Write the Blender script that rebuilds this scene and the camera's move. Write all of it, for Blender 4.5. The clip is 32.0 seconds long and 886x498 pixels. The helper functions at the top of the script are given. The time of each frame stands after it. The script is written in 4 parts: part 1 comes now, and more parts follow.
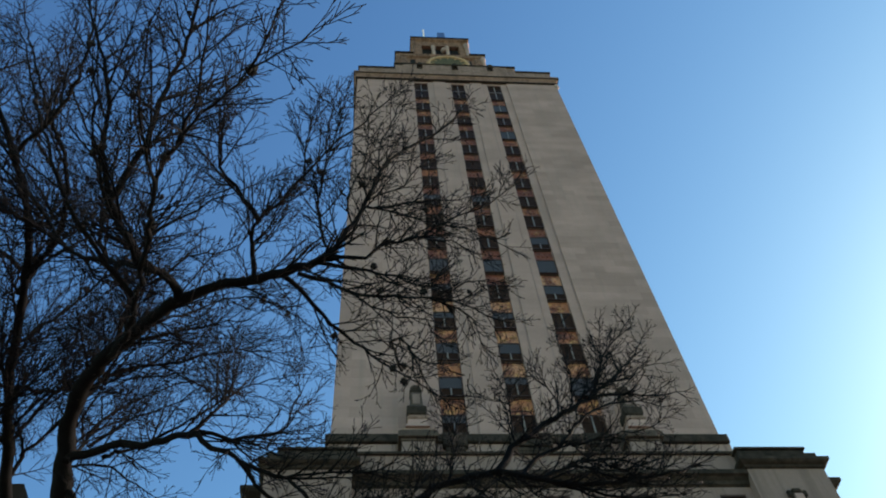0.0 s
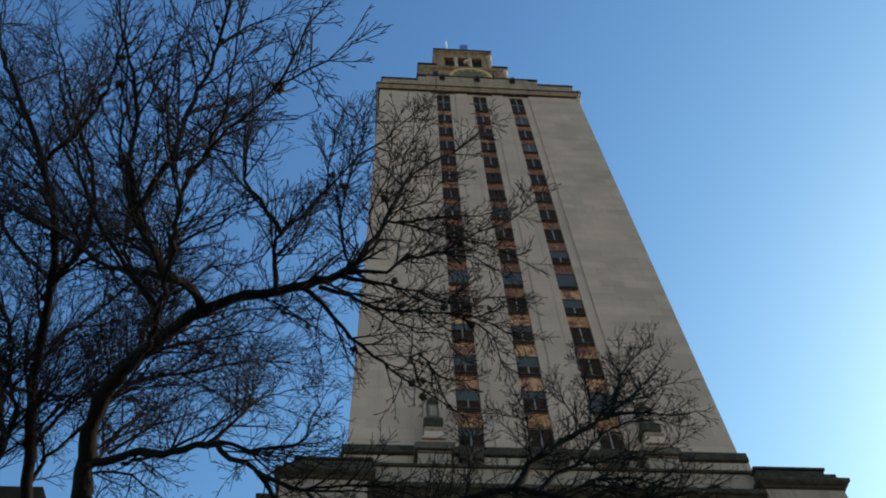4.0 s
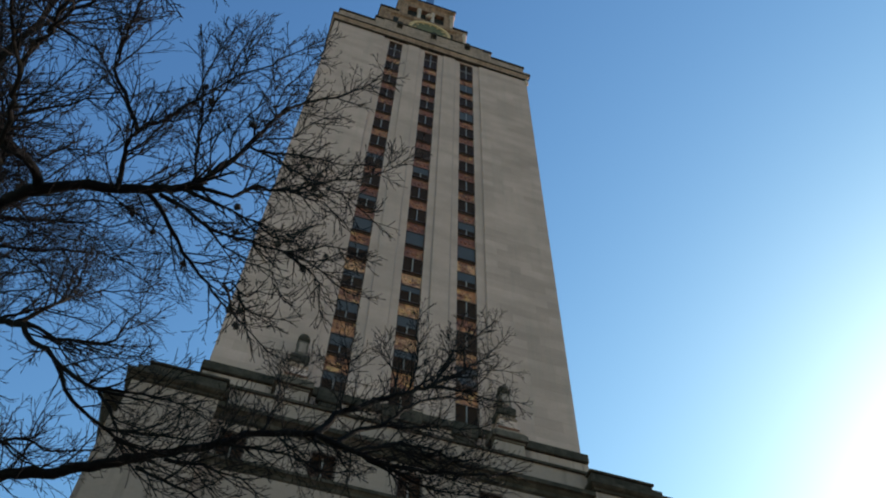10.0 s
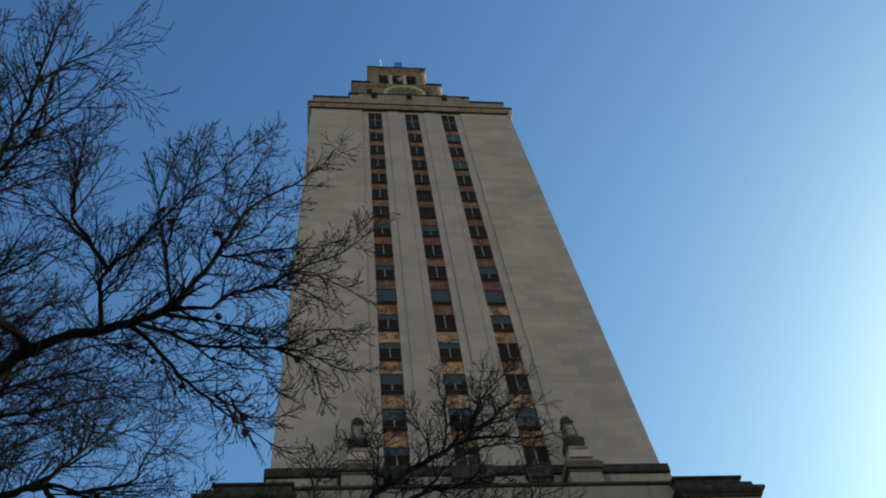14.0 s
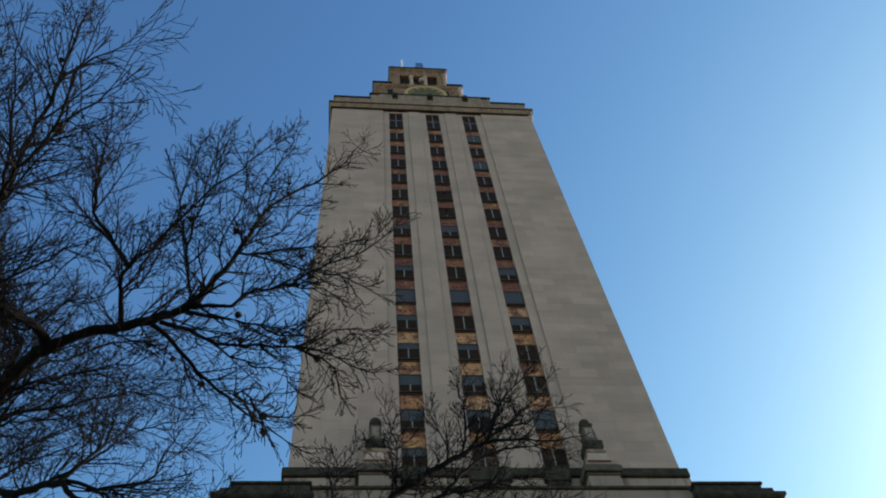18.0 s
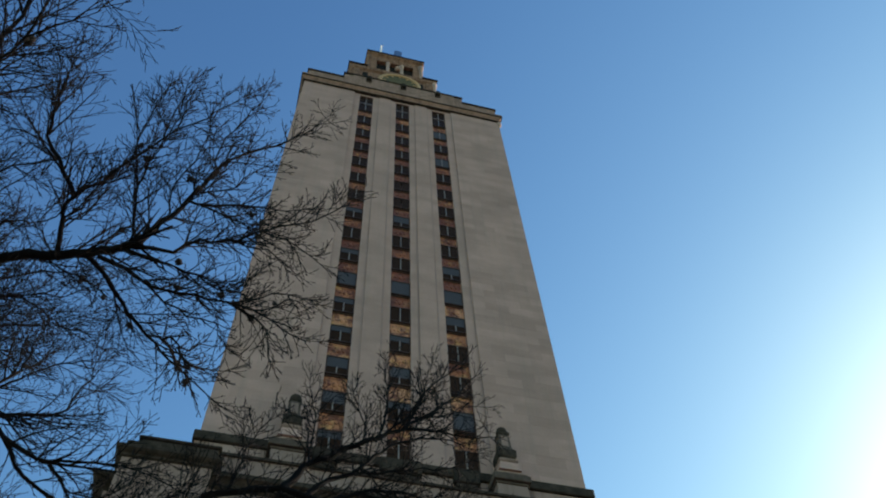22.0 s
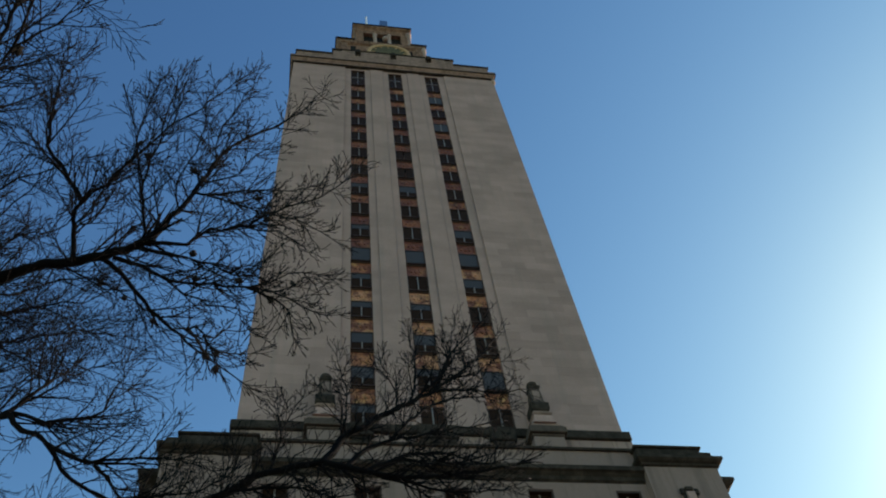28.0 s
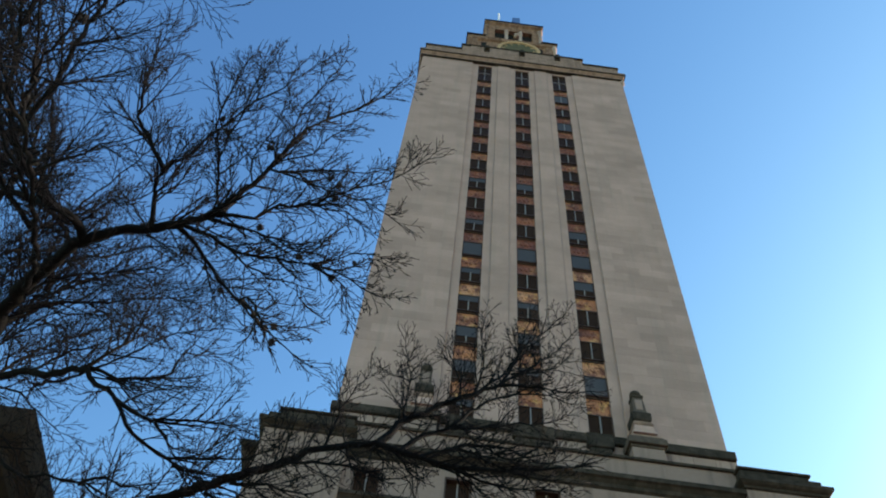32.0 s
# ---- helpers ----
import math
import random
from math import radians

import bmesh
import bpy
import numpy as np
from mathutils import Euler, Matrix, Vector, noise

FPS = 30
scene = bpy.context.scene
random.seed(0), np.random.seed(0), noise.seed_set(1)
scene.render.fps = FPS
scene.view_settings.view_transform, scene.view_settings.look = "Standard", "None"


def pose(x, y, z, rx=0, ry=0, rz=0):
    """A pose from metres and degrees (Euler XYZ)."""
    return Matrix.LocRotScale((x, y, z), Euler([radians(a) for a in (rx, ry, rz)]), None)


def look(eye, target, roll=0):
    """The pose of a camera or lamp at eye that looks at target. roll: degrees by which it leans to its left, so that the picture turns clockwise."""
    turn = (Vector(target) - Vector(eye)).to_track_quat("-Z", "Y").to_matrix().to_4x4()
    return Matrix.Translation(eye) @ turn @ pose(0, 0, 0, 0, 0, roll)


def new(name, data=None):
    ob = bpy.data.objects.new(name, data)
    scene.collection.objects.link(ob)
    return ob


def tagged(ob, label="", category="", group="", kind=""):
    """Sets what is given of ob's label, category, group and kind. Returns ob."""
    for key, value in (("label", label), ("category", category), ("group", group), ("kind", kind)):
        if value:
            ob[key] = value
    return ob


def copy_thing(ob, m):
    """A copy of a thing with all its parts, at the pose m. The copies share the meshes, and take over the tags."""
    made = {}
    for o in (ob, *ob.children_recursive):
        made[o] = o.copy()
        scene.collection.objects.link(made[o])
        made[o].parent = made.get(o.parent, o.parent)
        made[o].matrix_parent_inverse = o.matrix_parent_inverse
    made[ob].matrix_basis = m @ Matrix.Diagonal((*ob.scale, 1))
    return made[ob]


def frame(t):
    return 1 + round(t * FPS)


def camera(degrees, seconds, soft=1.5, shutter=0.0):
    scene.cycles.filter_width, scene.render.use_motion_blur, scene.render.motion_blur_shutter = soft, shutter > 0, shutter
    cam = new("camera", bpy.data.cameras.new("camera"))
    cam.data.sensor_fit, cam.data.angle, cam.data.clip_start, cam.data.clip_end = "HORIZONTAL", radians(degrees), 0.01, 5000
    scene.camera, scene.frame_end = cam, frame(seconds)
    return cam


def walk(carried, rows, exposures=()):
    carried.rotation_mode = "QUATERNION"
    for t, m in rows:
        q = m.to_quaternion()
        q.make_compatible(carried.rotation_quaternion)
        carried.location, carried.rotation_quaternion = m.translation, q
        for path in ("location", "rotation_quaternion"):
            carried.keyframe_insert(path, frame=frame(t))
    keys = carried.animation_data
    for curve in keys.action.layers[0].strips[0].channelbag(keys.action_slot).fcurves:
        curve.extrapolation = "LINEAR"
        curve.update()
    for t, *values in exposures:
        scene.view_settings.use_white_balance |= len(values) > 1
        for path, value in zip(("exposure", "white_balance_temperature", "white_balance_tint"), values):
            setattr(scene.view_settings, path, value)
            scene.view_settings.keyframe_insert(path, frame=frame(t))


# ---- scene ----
cam = camera(55.2, 32.0, soft=2.0)
PATH = [
    (0, (-0.325, 0.527, 1.642), (-0.164, 1.581, 3.335), -6.3),
    (0.5, (-0.301, 0.507, 1.631), (-0.142, 1.546, 3.333), -5.7),
    (1, (-0.301, 0.518, 1.673), (-0.154, 1.558, 3.375), -5.6),
    (1.5, (-0.311, 0.51, 1.692), (-0.16, 1.553, 3.392), -5.4),
    (2, (-0.323, 0.503, 1.693), (-0.175, 1.538, 3.398), -5.0),
    (2.5, (-0.333, 0.476, 1.651), (-0.178, 1.523, 3.348), -5.2),
    (3, (-0.334, 0.486, 1.659), (-0.186, 1.526, 3.361), -5.2),
    (3.5, (-0.337, 0.491, 1.654), (-0.211, 1.525, 3.361), -4.4),
    (5.5, (-0.366, 0.394, 1.613), (-0.229, 1.438, 3.313), -0.8),
    (6, (-0.36, 0.409, 1.626), (-0.198, 1.464, 3.317), -1.6),
    (6.5, (-0.321, 0.405, 1.616), (-0.165, 1.473, 3.299), -2.0),
    (7, (-0.282, 0.402, 1.607), (-0.114, 1.46, 3.296), -2.6),
    (7.5, (-0.234, 0.435, 1.613), (-0.049, 1.487, 3.303), -2.4),
    (8, (-0.12, 0.456, 1.601), (0.059, 1.503, 3.296), 1.8),
    (8.5, (-0.006, 0.478, 1.618), (0.233, 1.561, 3.282), 1.6),
    (9, (0.148, 0.381, 1.586), (0.362, 1.497, 3.232), 5.2),
    (9.5, (0.255, 0.301, 1.591), (0.493, 1.415, 3.235), 5.0),
    (10, (0.327, 0.289, 1.582), (0.646, 1.373, 3.231), 2.2),
    (10.5, (0.458, 0.33, 1.601), (0.776, 1.346, 3.294), -1.4),
    (11, (0.566, 0.357, 1.617), (0.884, 1.355, 3.321), -3.7),
    (11.5, (0.7, 0.31, 1.586), (1.007, 1.306, 3.292), -4.6),
    (12, (0.793, 0.247, 1.553), (1.082, 1.279, 3.242), -5.3),
    (12.5, (0.82, 0.236, 1.552), (1.11, 1.277, 3.236), -6.4),
    (13, (0.83, 0.229, 1.571), (1.105, 1.245, 3.272), -7.5),
    (13.5, (0.81, 0.238, 1.604), (1.074, 1.234, 3.318), -9.1),
    (14, (0.803, 0.236, 1.614), (1.036, 1.232, 3.333), -10.4),
    (14.5, (0.833, 0.198, 1.554), (1.03, 1.191, 3.279), -9.6),
    (16.5, (0.79, 0.249, 1.599), (0.965, 1.268, 3.312), -7.9),
    (17, (0.818, 0.229, 1.584), (1.005, 1.26, 3.287), -7.4),
    (17.5, (0.812, 0.255, 1.644), (0.997, 1.277, 3.354), -7.6),
    (18, (0.79, 0.289, 1.686), (0.978, 1.286, 3.409), -7.7),
    (18.5, (0.776, 0.282, 1.712), (0.952, 1.257, 3.449), -6.7),
    (19, (0.779, 0.263, 1.654), (0.986, 1.244, 3.384), -7.0),
    (19.5, (0.8, 0.23, 1.572), (1.013, 1.257, 3.275), -4.7),
    (20, (0.808, 0.248, 1.58), (1.031, 1.261, 3.29), -6.0),
    (20.5, (0.778, 0.315, 1.667), (1.006, 1.307, 3.388), -5.6),
    (21, (0.767, 0.317, 1.606), (1.01, 1.275, 3.345), -2.8),
    (21.5, (0.759, 0.357, 1.611), (1.046, 1.343, 3.328), -3.9),
    (22, (0.776, 0.338, 1.591), (1.087, 1.325, 3.302), -4.1),
    (22.5, (0.788, 0.31, 1.545), (1.141, 1.289, 3.252), -4.9),
    (23, (0.789, 0.295, 1.48), (1.174, 1.266, 3.186), -5.2),
    (23.5, (0.785, 0.288, 1.477), (1.185, 1.277, 3.168), -3.8),
    (24, (0.77, 0.323, 1.533), (1.138, 1.329, 3.222), -4.3),
    (24.5, (0.781, 0.307, 1.461), (1.153, 1.315, 3.148), -4.2),
    (26.5, (0.756, 0.374, 1.541), (1.126, 1.404, 3.215), -7.4),
    (27, (0.764, 0.361, 1.532), (1.109, 1.379, 3.219), -8.2),
    (27.5, (0.781, 0.359, 1.524), (1.115, 1.384, 3.209), -7.8),
    (28, (0.787, 0.354, 1.524), (1.081, 1.414, 3.194), -9.4),
    (28.5, (0.809, 0.309, 1.477), (1.076, 1.388, 3.14), -9.0),
    (29, (0.815, 0.308, 1.495), (1.03, 1.402, 3.155), -6.2),
    (29.5, (0.841, 0.242, 1.488), (1.0397, 1.3761, 3.1234), -4.5),
    (30, (0.844, 0.275, 1.542), (1.0114, 1.4081, 3.1818), -4.56),
    (30.5, (0.960, 0.349, 1.536), (0.9131, 1.4350, 3.2156), 3.89),
    (31, (1.112, 0.403, 1.504), (0.9151, 1.4075, 3.2223), 13.67),
    (31.5, (1.244, 0.411, 1.442), (1.1542, 1.4469, 3.1506), 9.82),
    (32, (1.369, 0.405, 1.539), (1.3774, 1.5039, 3.2098), 7.09),
]
EXPO = [(0, 0.2, 7500, 30), (3.5, 0.2, 7500, 30), (7, 0.2, 7500, 30), (9, 0.25, 7500, 30), (11, 0.0, 7500, 30), (13, -0.08, 7500, 30), (17, 0.15, 7500, 30), (20, 0.1, 7500, 30), (22, 0.05, 7500, 30), (24, -0.17, 7500, 30), (27, -0.25, 7500, 30), (28.5, -0.18, 7500, 30), (30, 0.02, 7500, 30), (31, 0.58, 7500, 30), (32, 0.58, 7500, 30)]
walk(cam, [(t, look(eye, target, roll)) for t, eye, target, roll in PATH], EXPO)

# ---- world and sun ----
SUN_AZ, SUN_EL = radians(65), radians(27)   # clockwise from +y
world = bpy.data.worlds.new("sky")
world.use_nodes = True
scene.world = world
wn = world.node_tree
sky = wn.nodes.new("ShaderNodeTexSky")
sky.sky_type, sky.sun_disc = "NISHITA", False
sky.sun_elevation, sky.sun_rotation = SUN_EL, SUN_AZ
sky.air_density, sky.dust_density, sky.ozone_density = 1.0, 0.5, 2.0
split, join = wn.nodes.new("ShaderNodeSeparateColor"), wn.nodes.new("ShaderNodeCombineColor")
wn.links.new(sky.outputs[0], split.inputs[0])
for k, (power, gain) in enumerate(((1.6, 0.69), (1.39, 1.26), (1.11, 1.48))):   # a deep, clear winter blue
    p, q = wn.nodes.new("ShaderNodeMath"), wn.nodes.new("ShaderNodeMath")
    p.operation, q.operation = "POWER", "MULTIPLY"
    p.inputs[1].default_value, q.inputs[1].default_value = power, gain
    wn.links.new(split.outputs[k], p.inputs[0])
    wn.links.new(p.outputs[0], q.inputs[0])
    wn.links.new(q.outputs[0], join.inputs[k])
wn.links.new(join.outputs[0], wn.nodes["Background"].inputs[0])
wn.nodes["Background"].inputs[1].default_value = 0.13
sun = new("sun", bpy.data.lights.new("sun", "SUN"))
sun.data.energy, sun.data.angle, sun.data.color = 5.0, radians(0.5), (1.0, 0.95, 0.86)
sun_way = Vector((math.sin(SUN_AZ) * math.cos(SUN_EL), math.cos(SUN_AZ) * math.cos(SUN_EL), math.sin(SUN_EL)))
sun.matrix_world = look(sun_way * 100, (0, 0, 0))


# ---- materials ----
class Nodes:
    def __init__(self, name):
        self.m = bpy.data.materials.new(name)
        self.m.use_nodes = True
        self.t = self.m.node_tree
        self.b = self.t.nodes["Principled BSDF"]

    def add(self, kind, **inputs):
        n = self.t.nodes.new(kind)
        for k, v in inputs.items():
            n.inputs[k.replace("_", " ")].default_value = v
        return n

    def link(self, a, b):
        self.t.links.new(a, b)

    def noise(self, scale, detail=4.0, rough=0.6, stretch=None):
        co = self.add("ShaderNodeNewGeometry")
        n = self.add("ShaderNodeTexNoise", Scale=scale, Detail=detail, Roughness=rough)
        src = co.outputs["Position"]
        if stretch:
            mp = self.add("ShaderNodeMapping", Scale=stretch)
            self.link(src, mp.inputs[0])
            src = mp.outputs[0]
        self.link(src, n.inputs["Vector"])
        return n.outputs[0]

    def ramp(self, src, stops):
        r = self.add("ShaderNodeValToRGB")
        while len(r.color_ramp.elements) < len(stops):
            r.color_ramp.elements.new(0.5)
        for e, (p, c) in zip(r.color_ramp.elements, stops):
            e.position, e.color = p, (*c, 1)
        self.link(src, r.inputs[0])
        return r.outputs[0]

    def mix(self, a, b, fac, blend="MIX"):
        n = self.add("ShaderNodeMix")
        n.data_type, n.blend_type = "RGBA", blend
        for k, v in ((6, a), (7, b)):
            if isinstance(v, tuple):
                n.inputs[k].default_value = (*v, 1)
            else:
                self.link(v, n.inputs[k])
        if isinstance(fac, float):
            n.inputs[0].default_value = fac
        else:
            self.link(fac, n.inputs[0])
        return n.outputs[2]

    def value(self, color, amount, src):
        """color made lighter and darker by up to amount as src goes from 0 to 1"""
        mr = self.add("ShaderNodeMapRange")
        mr.inputs[3].default_value, mr.inputs[4].default_value = 1 - amount, 1 + amount
        self.link(src, mr.inputs[0])
        hs = self.add("ShaderNodeHueSaturation")
        self.link(mr.outputs[0], hs.inputs["Value"])
        if isinstance(color, tuple):
            hs.inputs["Color"].default_value = (*color, 1)
        else:
            self.link(color, hs.inputs["Color"])
        return hs.outputs[0]

    def done(self, color, rough=0.8, metal=0.0, bump=None, depth=0.02):
        if isinstance(color, tuple):
            self.b.inputs["Base Color"].default_value = (*color, 1)
        else:
            self.link(color, self.b.inputs["Base Color"])
        self.b.inputs["Roughness"].default_value, self.b.inputs["Metallic"].default_value = rough, metal
        if bump is not None:
            bn = self.add("ShaderNodeBump", Strength=0.6, Distance=depth)
            self.link(bump, bn.inputs["Height"])
            self.link(bn.outputs[0], self.b.inputs["Normal"])
        return self.m


def stone(name, color, stain=(0.2, 0.19, 0.16), dirt=0.35, vary=0.12, streak=True, patch=None, band=0.0, island=False):
    n = Nodes(name)
    big = n.noise(0.35, 5.0, 0.62)
    fine = n.noise(9.0, 6.0, 0.7)
    c = n.value(color, 0.16, fine)
    c = n.value(c, 0.14, big)
    c = n.value(c, band, n.noise(1.0, 4.0, 0.6, (0.16, 0.16, 0.7)))
    if band:
        soft = n.ramp(n.noise(1.0, 3.0, 0.55, (0.28, 0.28, 0.5)), [(0.46, (0, 0, 0)), (0.6, (0.32, 0.32, 0.32))])
        c = n.mix(c, (0.27, 0.174, 0.147), soft)
    if streak:
        run = n.noise(1.0, 5.0, 0.65, (2.2, 2.2, 0.11))
        mask = n.ramp(run, [(0.5, (0, 0, 0)), (0.72, (dirt, dirt, dirt))])
        c = n.mix(c, stain, mask)
    if patch:
        spots = n.ramp(n.noise(2.3, 6.0, 0.68), [(0.45, (0, 0, 0)), (0.66, (0.8, 0.8, 0.8))])
        c = n.mix(c, patch, spots)
    if island:
        piece = n.add("ShaderNodeNewGeometry").outputs["Random Per Island"]
    else:
        piece = n.add("ShaderNodeObjectInfo").outputs["Random"]
    c = n.value(c, vary, piece)
    n.b.inputs["Specular IOR Level"].default_value = 0.15
    return n.done(c, 0.92, 0.0, n.noise(26.0, 5.0, 0.7), 0.01)


STONE = (0.43, 0.268, 0.226)
limestone = stone("limestone", STONE, dirt=0.25, vary=0.09, band=0.22)
island_limestone = stone("limestone_joined_blocks", STONE, dirt=0.25, vary=0.065, band=0.22, island=True)
limestone_joined = stone("limestone_plain", STONE, dirt=0.2, vary=0.0, band=0.22)
# real weathering, taken darker so that shade under ledges is in the colour too
weathered = stone("weathered_shaded_limestone", (0.034, 0.026, 0.02), (0.012, 0.01, 0.008), 0.9, 0.05, patch=(0.075, 0.055, 0.042))
# darker copy of the shaft's limestone: the lower block's shade and dirt together
base_stone = stone("shade_toned_limestone", (0.27, 0.18, 0.152), (0.08, 0.058, 0.046), 0.45, 0.04)
trim_stone = stone("trim_limestone", (0.33, 0.2, 0.153), (0.085, 0.054, 0.04), 0.75, 0.05, patch=(0.17, 0.103, 0.077))
# same limestone as the shaft; the belfry's warm bounced light is mixed in
bounce_warm_stone = stone("bounce_warm_limestone", (0.3, 0.16, 0.105), (0.07, 0.038, 0.023), 0.85, 0.05, patch=(0.1, 0.054, 0.034))
streaked_stone = stone("streaked_limestone", (0.36, 0.235, 0.197), (0.05, 0.037, 0.03), 0.85, 0.08)
joint_stone = stone("stained_joint_limestone", (0.35, 0.235, 0.205), (0.2, 0.135, 0.115), 0.8, 0.05)
grey_stone = stone("stained_grey_limestone", (0.085, 0.062, 0.05), (0.03, 0.022, 0.017), 0.7, 0.04, patch=(0.14, 0.098, 0.08))
# pale columns and lamp, and the sunlit look of the right-hand corner parts
pale_stone = stone("pale_sunlit_limestone", (0.42, 0.285, 0.23), (0.14, 0.09, 0.07), 0.5, 0.04)
# brown stone taken almost to black: the wing's shade is in this colour
brown_stone = stone("shaded_brown_stone", (0.02, 0.012, 0.008), (0.01, 0.007, 0.005), 0.8, 0.05)


def spandrel_material(name, lean):
    """Gilded bronze that has gone rusty in blotches; lean: how far it has gone."""
    n = Nodes(name)
    oi = n.add("ShaderNodeObjectInfo")
    base = n.ramp(oi.outputs["Random"], [(0.0, (0.42, 0.13, 0.05)), (0.4, (0.5, 0.175, 0.07)), (0.75, (0.58, 0.225, 0.1)), (1.0, (0.62, 0.28, 0.15))])
    base = n.mix(base, (0.2, 0.042, 0.018), lean)
    blot = n.ramp(n.noise(1.5, 5.0, 0.66), [(0.47, (0, 0, 0)), (0.56, (0.9, 0.9, 0.9))])
    c = n.mix(base, (0.16, 0.036, 0.015), blot)
    gold = n.ramp(n.noise(2.2, 4.0, 0.6), [(0.54, (0, 0, 0)), (0.64, (0.75 - 0.6 * lean,) * 3)])
    c = n.mix(c, (0.68, 0.33, 0.11), gold)
    dark = n.ramp(n.noise(4.2, 4.0, 0.65), [(0.56, (0, 0, 0)), (0.64, (0.8, 0.8, 0.8))])
    c = n.mix(c, (0.05, 0.016, 0.008), dark)
    c = n.value(c, 0.2, n.noise(18.0))
    return n.done(c, 0.6, 0.0, n.noise(8.0), 0.03)


bronze = spandrel_material("bronze_panel", 0.0)
stained_bronze = spandrel_material("stained_bronze_panel", 0.45)
rusty_bronze = spandrel_material("rusty_bronze_panel", 0.85)
rust = Nodes("rusty_bronze_frame")
rust_frame = rust.done(rust.value((0.055, 0.024, 0.013), 0.6, rust.noise(5.0)), 0.6, 0.2)
n_ = Nodes("dark_glass")
n_.b.inputs["Specular IOR Level"].default_value = 0.02
glass = n_.done(n_.value((0.036, 0.019, 0.013), 0.4, n_.noise(1.4)), 0.2)
n_ = Nodes("window_blind")
blind = n_.done(n_.value((0.043, 0.037, 0.041), 0.3, n_.noise(3.0, 4.0, 0.6, (1, 1, 12))), 0.7)
n_ = Nodes("white_window_bar")
white_bar = n_.done(n_.value((0.23, 0.19, 0.17), 0.15, n_.noise(14.0)), 0.45)
n_ = Nodes("white_paint")
white_paint = n_.done(n_.value((0.8, 0.76, 0.72), 0.08, n_.noise(6.0)), 0.5)
n_ = Nodes("gilded_ring")
gilt = n_.done(n_.value((0.48, 0.27, 0.11), 0.4, n_.noise(4.0)), 0.6, 0.0)
n_ = Nodes("clock_dial")
n_.b.inputs["Specular IOR Level"].default_value = 0.1
dial_paint = n_.done(n_.value((0.11, 0.095, 0.055), 0.5, n_.noise(3.0)), 0.8)
# flat near-black for niches and openings: the shade inside them, as colour
n_ = Nodes("dark_recess")
n_.b.inputs["Specular IOR Level"].default_value = 0.1
recess_dark = n_.done(n_.value((0.02, 0.017, 0.014), 0.4, n_.noise(12.0)), 0.85)
n_ = Nodes("blue_steel_box")
blue_box = n_.done(n_.value((0.05, 0.13, 0.3), 0.2, n_.noise(5.0)), 0.5, 0.1)
n_ = Nodes("paving")
paving = n_.done(n_.value(n_.value((0.138, 0.122, 0.104), 0.2, n_.noise(0.6)), 0.15, n_.noise(12.0)), 0.85, 0.0, n_.noise(20.0), 0.01)


def bark_material():
    n = Nodes("backlit_bark")
    ridges = n.noise(14.0, 6.0, 0.7, (1, 1, 0.25))
    # tones far below real bark: the backlit silhouette is put into the colour
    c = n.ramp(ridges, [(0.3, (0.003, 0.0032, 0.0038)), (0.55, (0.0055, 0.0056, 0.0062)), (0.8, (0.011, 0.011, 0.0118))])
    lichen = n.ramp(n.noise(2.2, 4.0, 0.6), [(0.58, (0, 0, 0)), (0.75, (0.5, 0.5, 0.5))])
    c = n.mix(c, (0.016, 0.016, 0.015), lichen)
    n.b.inputs["Specular IOR Level"].default_value = 0.08
    return n.done(c, 0.9, 0.0, ridges, 0.03)


bark = bark_material()
n_ = Nodes("backlit_twig_bark")
n_.b.inputs["Specular IOR Level"].default_value = 0.08
# twigs and tufts get the same painted-in backlit darkness
backlit_twig_bark = n_.done(n_.value((0.0048, 0.0048, 0.0058), 0.35, n_.noise(1.2)), 0.85)
n_ = Nodes("backlit_tuft")
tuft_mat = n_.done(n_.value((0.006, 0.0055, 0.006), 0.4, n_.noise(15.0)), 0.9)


# ---- mesh helpers ----
def mesh_of(name, bm, material, smooth=False):
    me = bpy.data.meshes.new(name)
    bmesh.ops.recalc_face_normals(bm, faces=bm.faces)
    bm.to_mesh(me)
    bm.free()
    for p in me.polygons:
        p.use_smooth = smooth
    me.materials.append(material)
    return me


def part(name, bm, material, parent=None, label="", smooth=False):
    ob = new(name, bm if isinstance(bm, bpy.types.Mesh) else mesh_of(name, bm, material, smooth))
    ob.parent = parent
    if label:
        ob["label"] = label
    return ob


def box(bm, x0, x1, y0, y1, z0, z1, bevel=0.0):
    r = bmesh.ops.create_cube(bm, size=1)
    bmesh.ops.scale(bm, vec=(x1 - x0, y1 - y0, z1 - z0), verts=r["verts"])
    bmesh.ops.translate(bm, vec=((x0 + x1) / 2, (y0 + y1) / 2, (z0 + z1) / 2), verts=r["verts"])
    if bevel:
        es = list({e for v in r["verts"] for e in v.link_edges})
        bmesh.ops.bevel(bm, geom=es, offset=bevel, segments=1, affect="EDGES")
    return bm


def boxes(*rows, bevel=0.0):
    bm = bmesh.new()
    for r in rows:
        box(bm, *r, bevel=bevel)
    return bm


def thing(name, at, label, category, group="", kind=""):
    ob = new(name)
    ob.location = at
    return tagged(ob, label, category, group, kind)


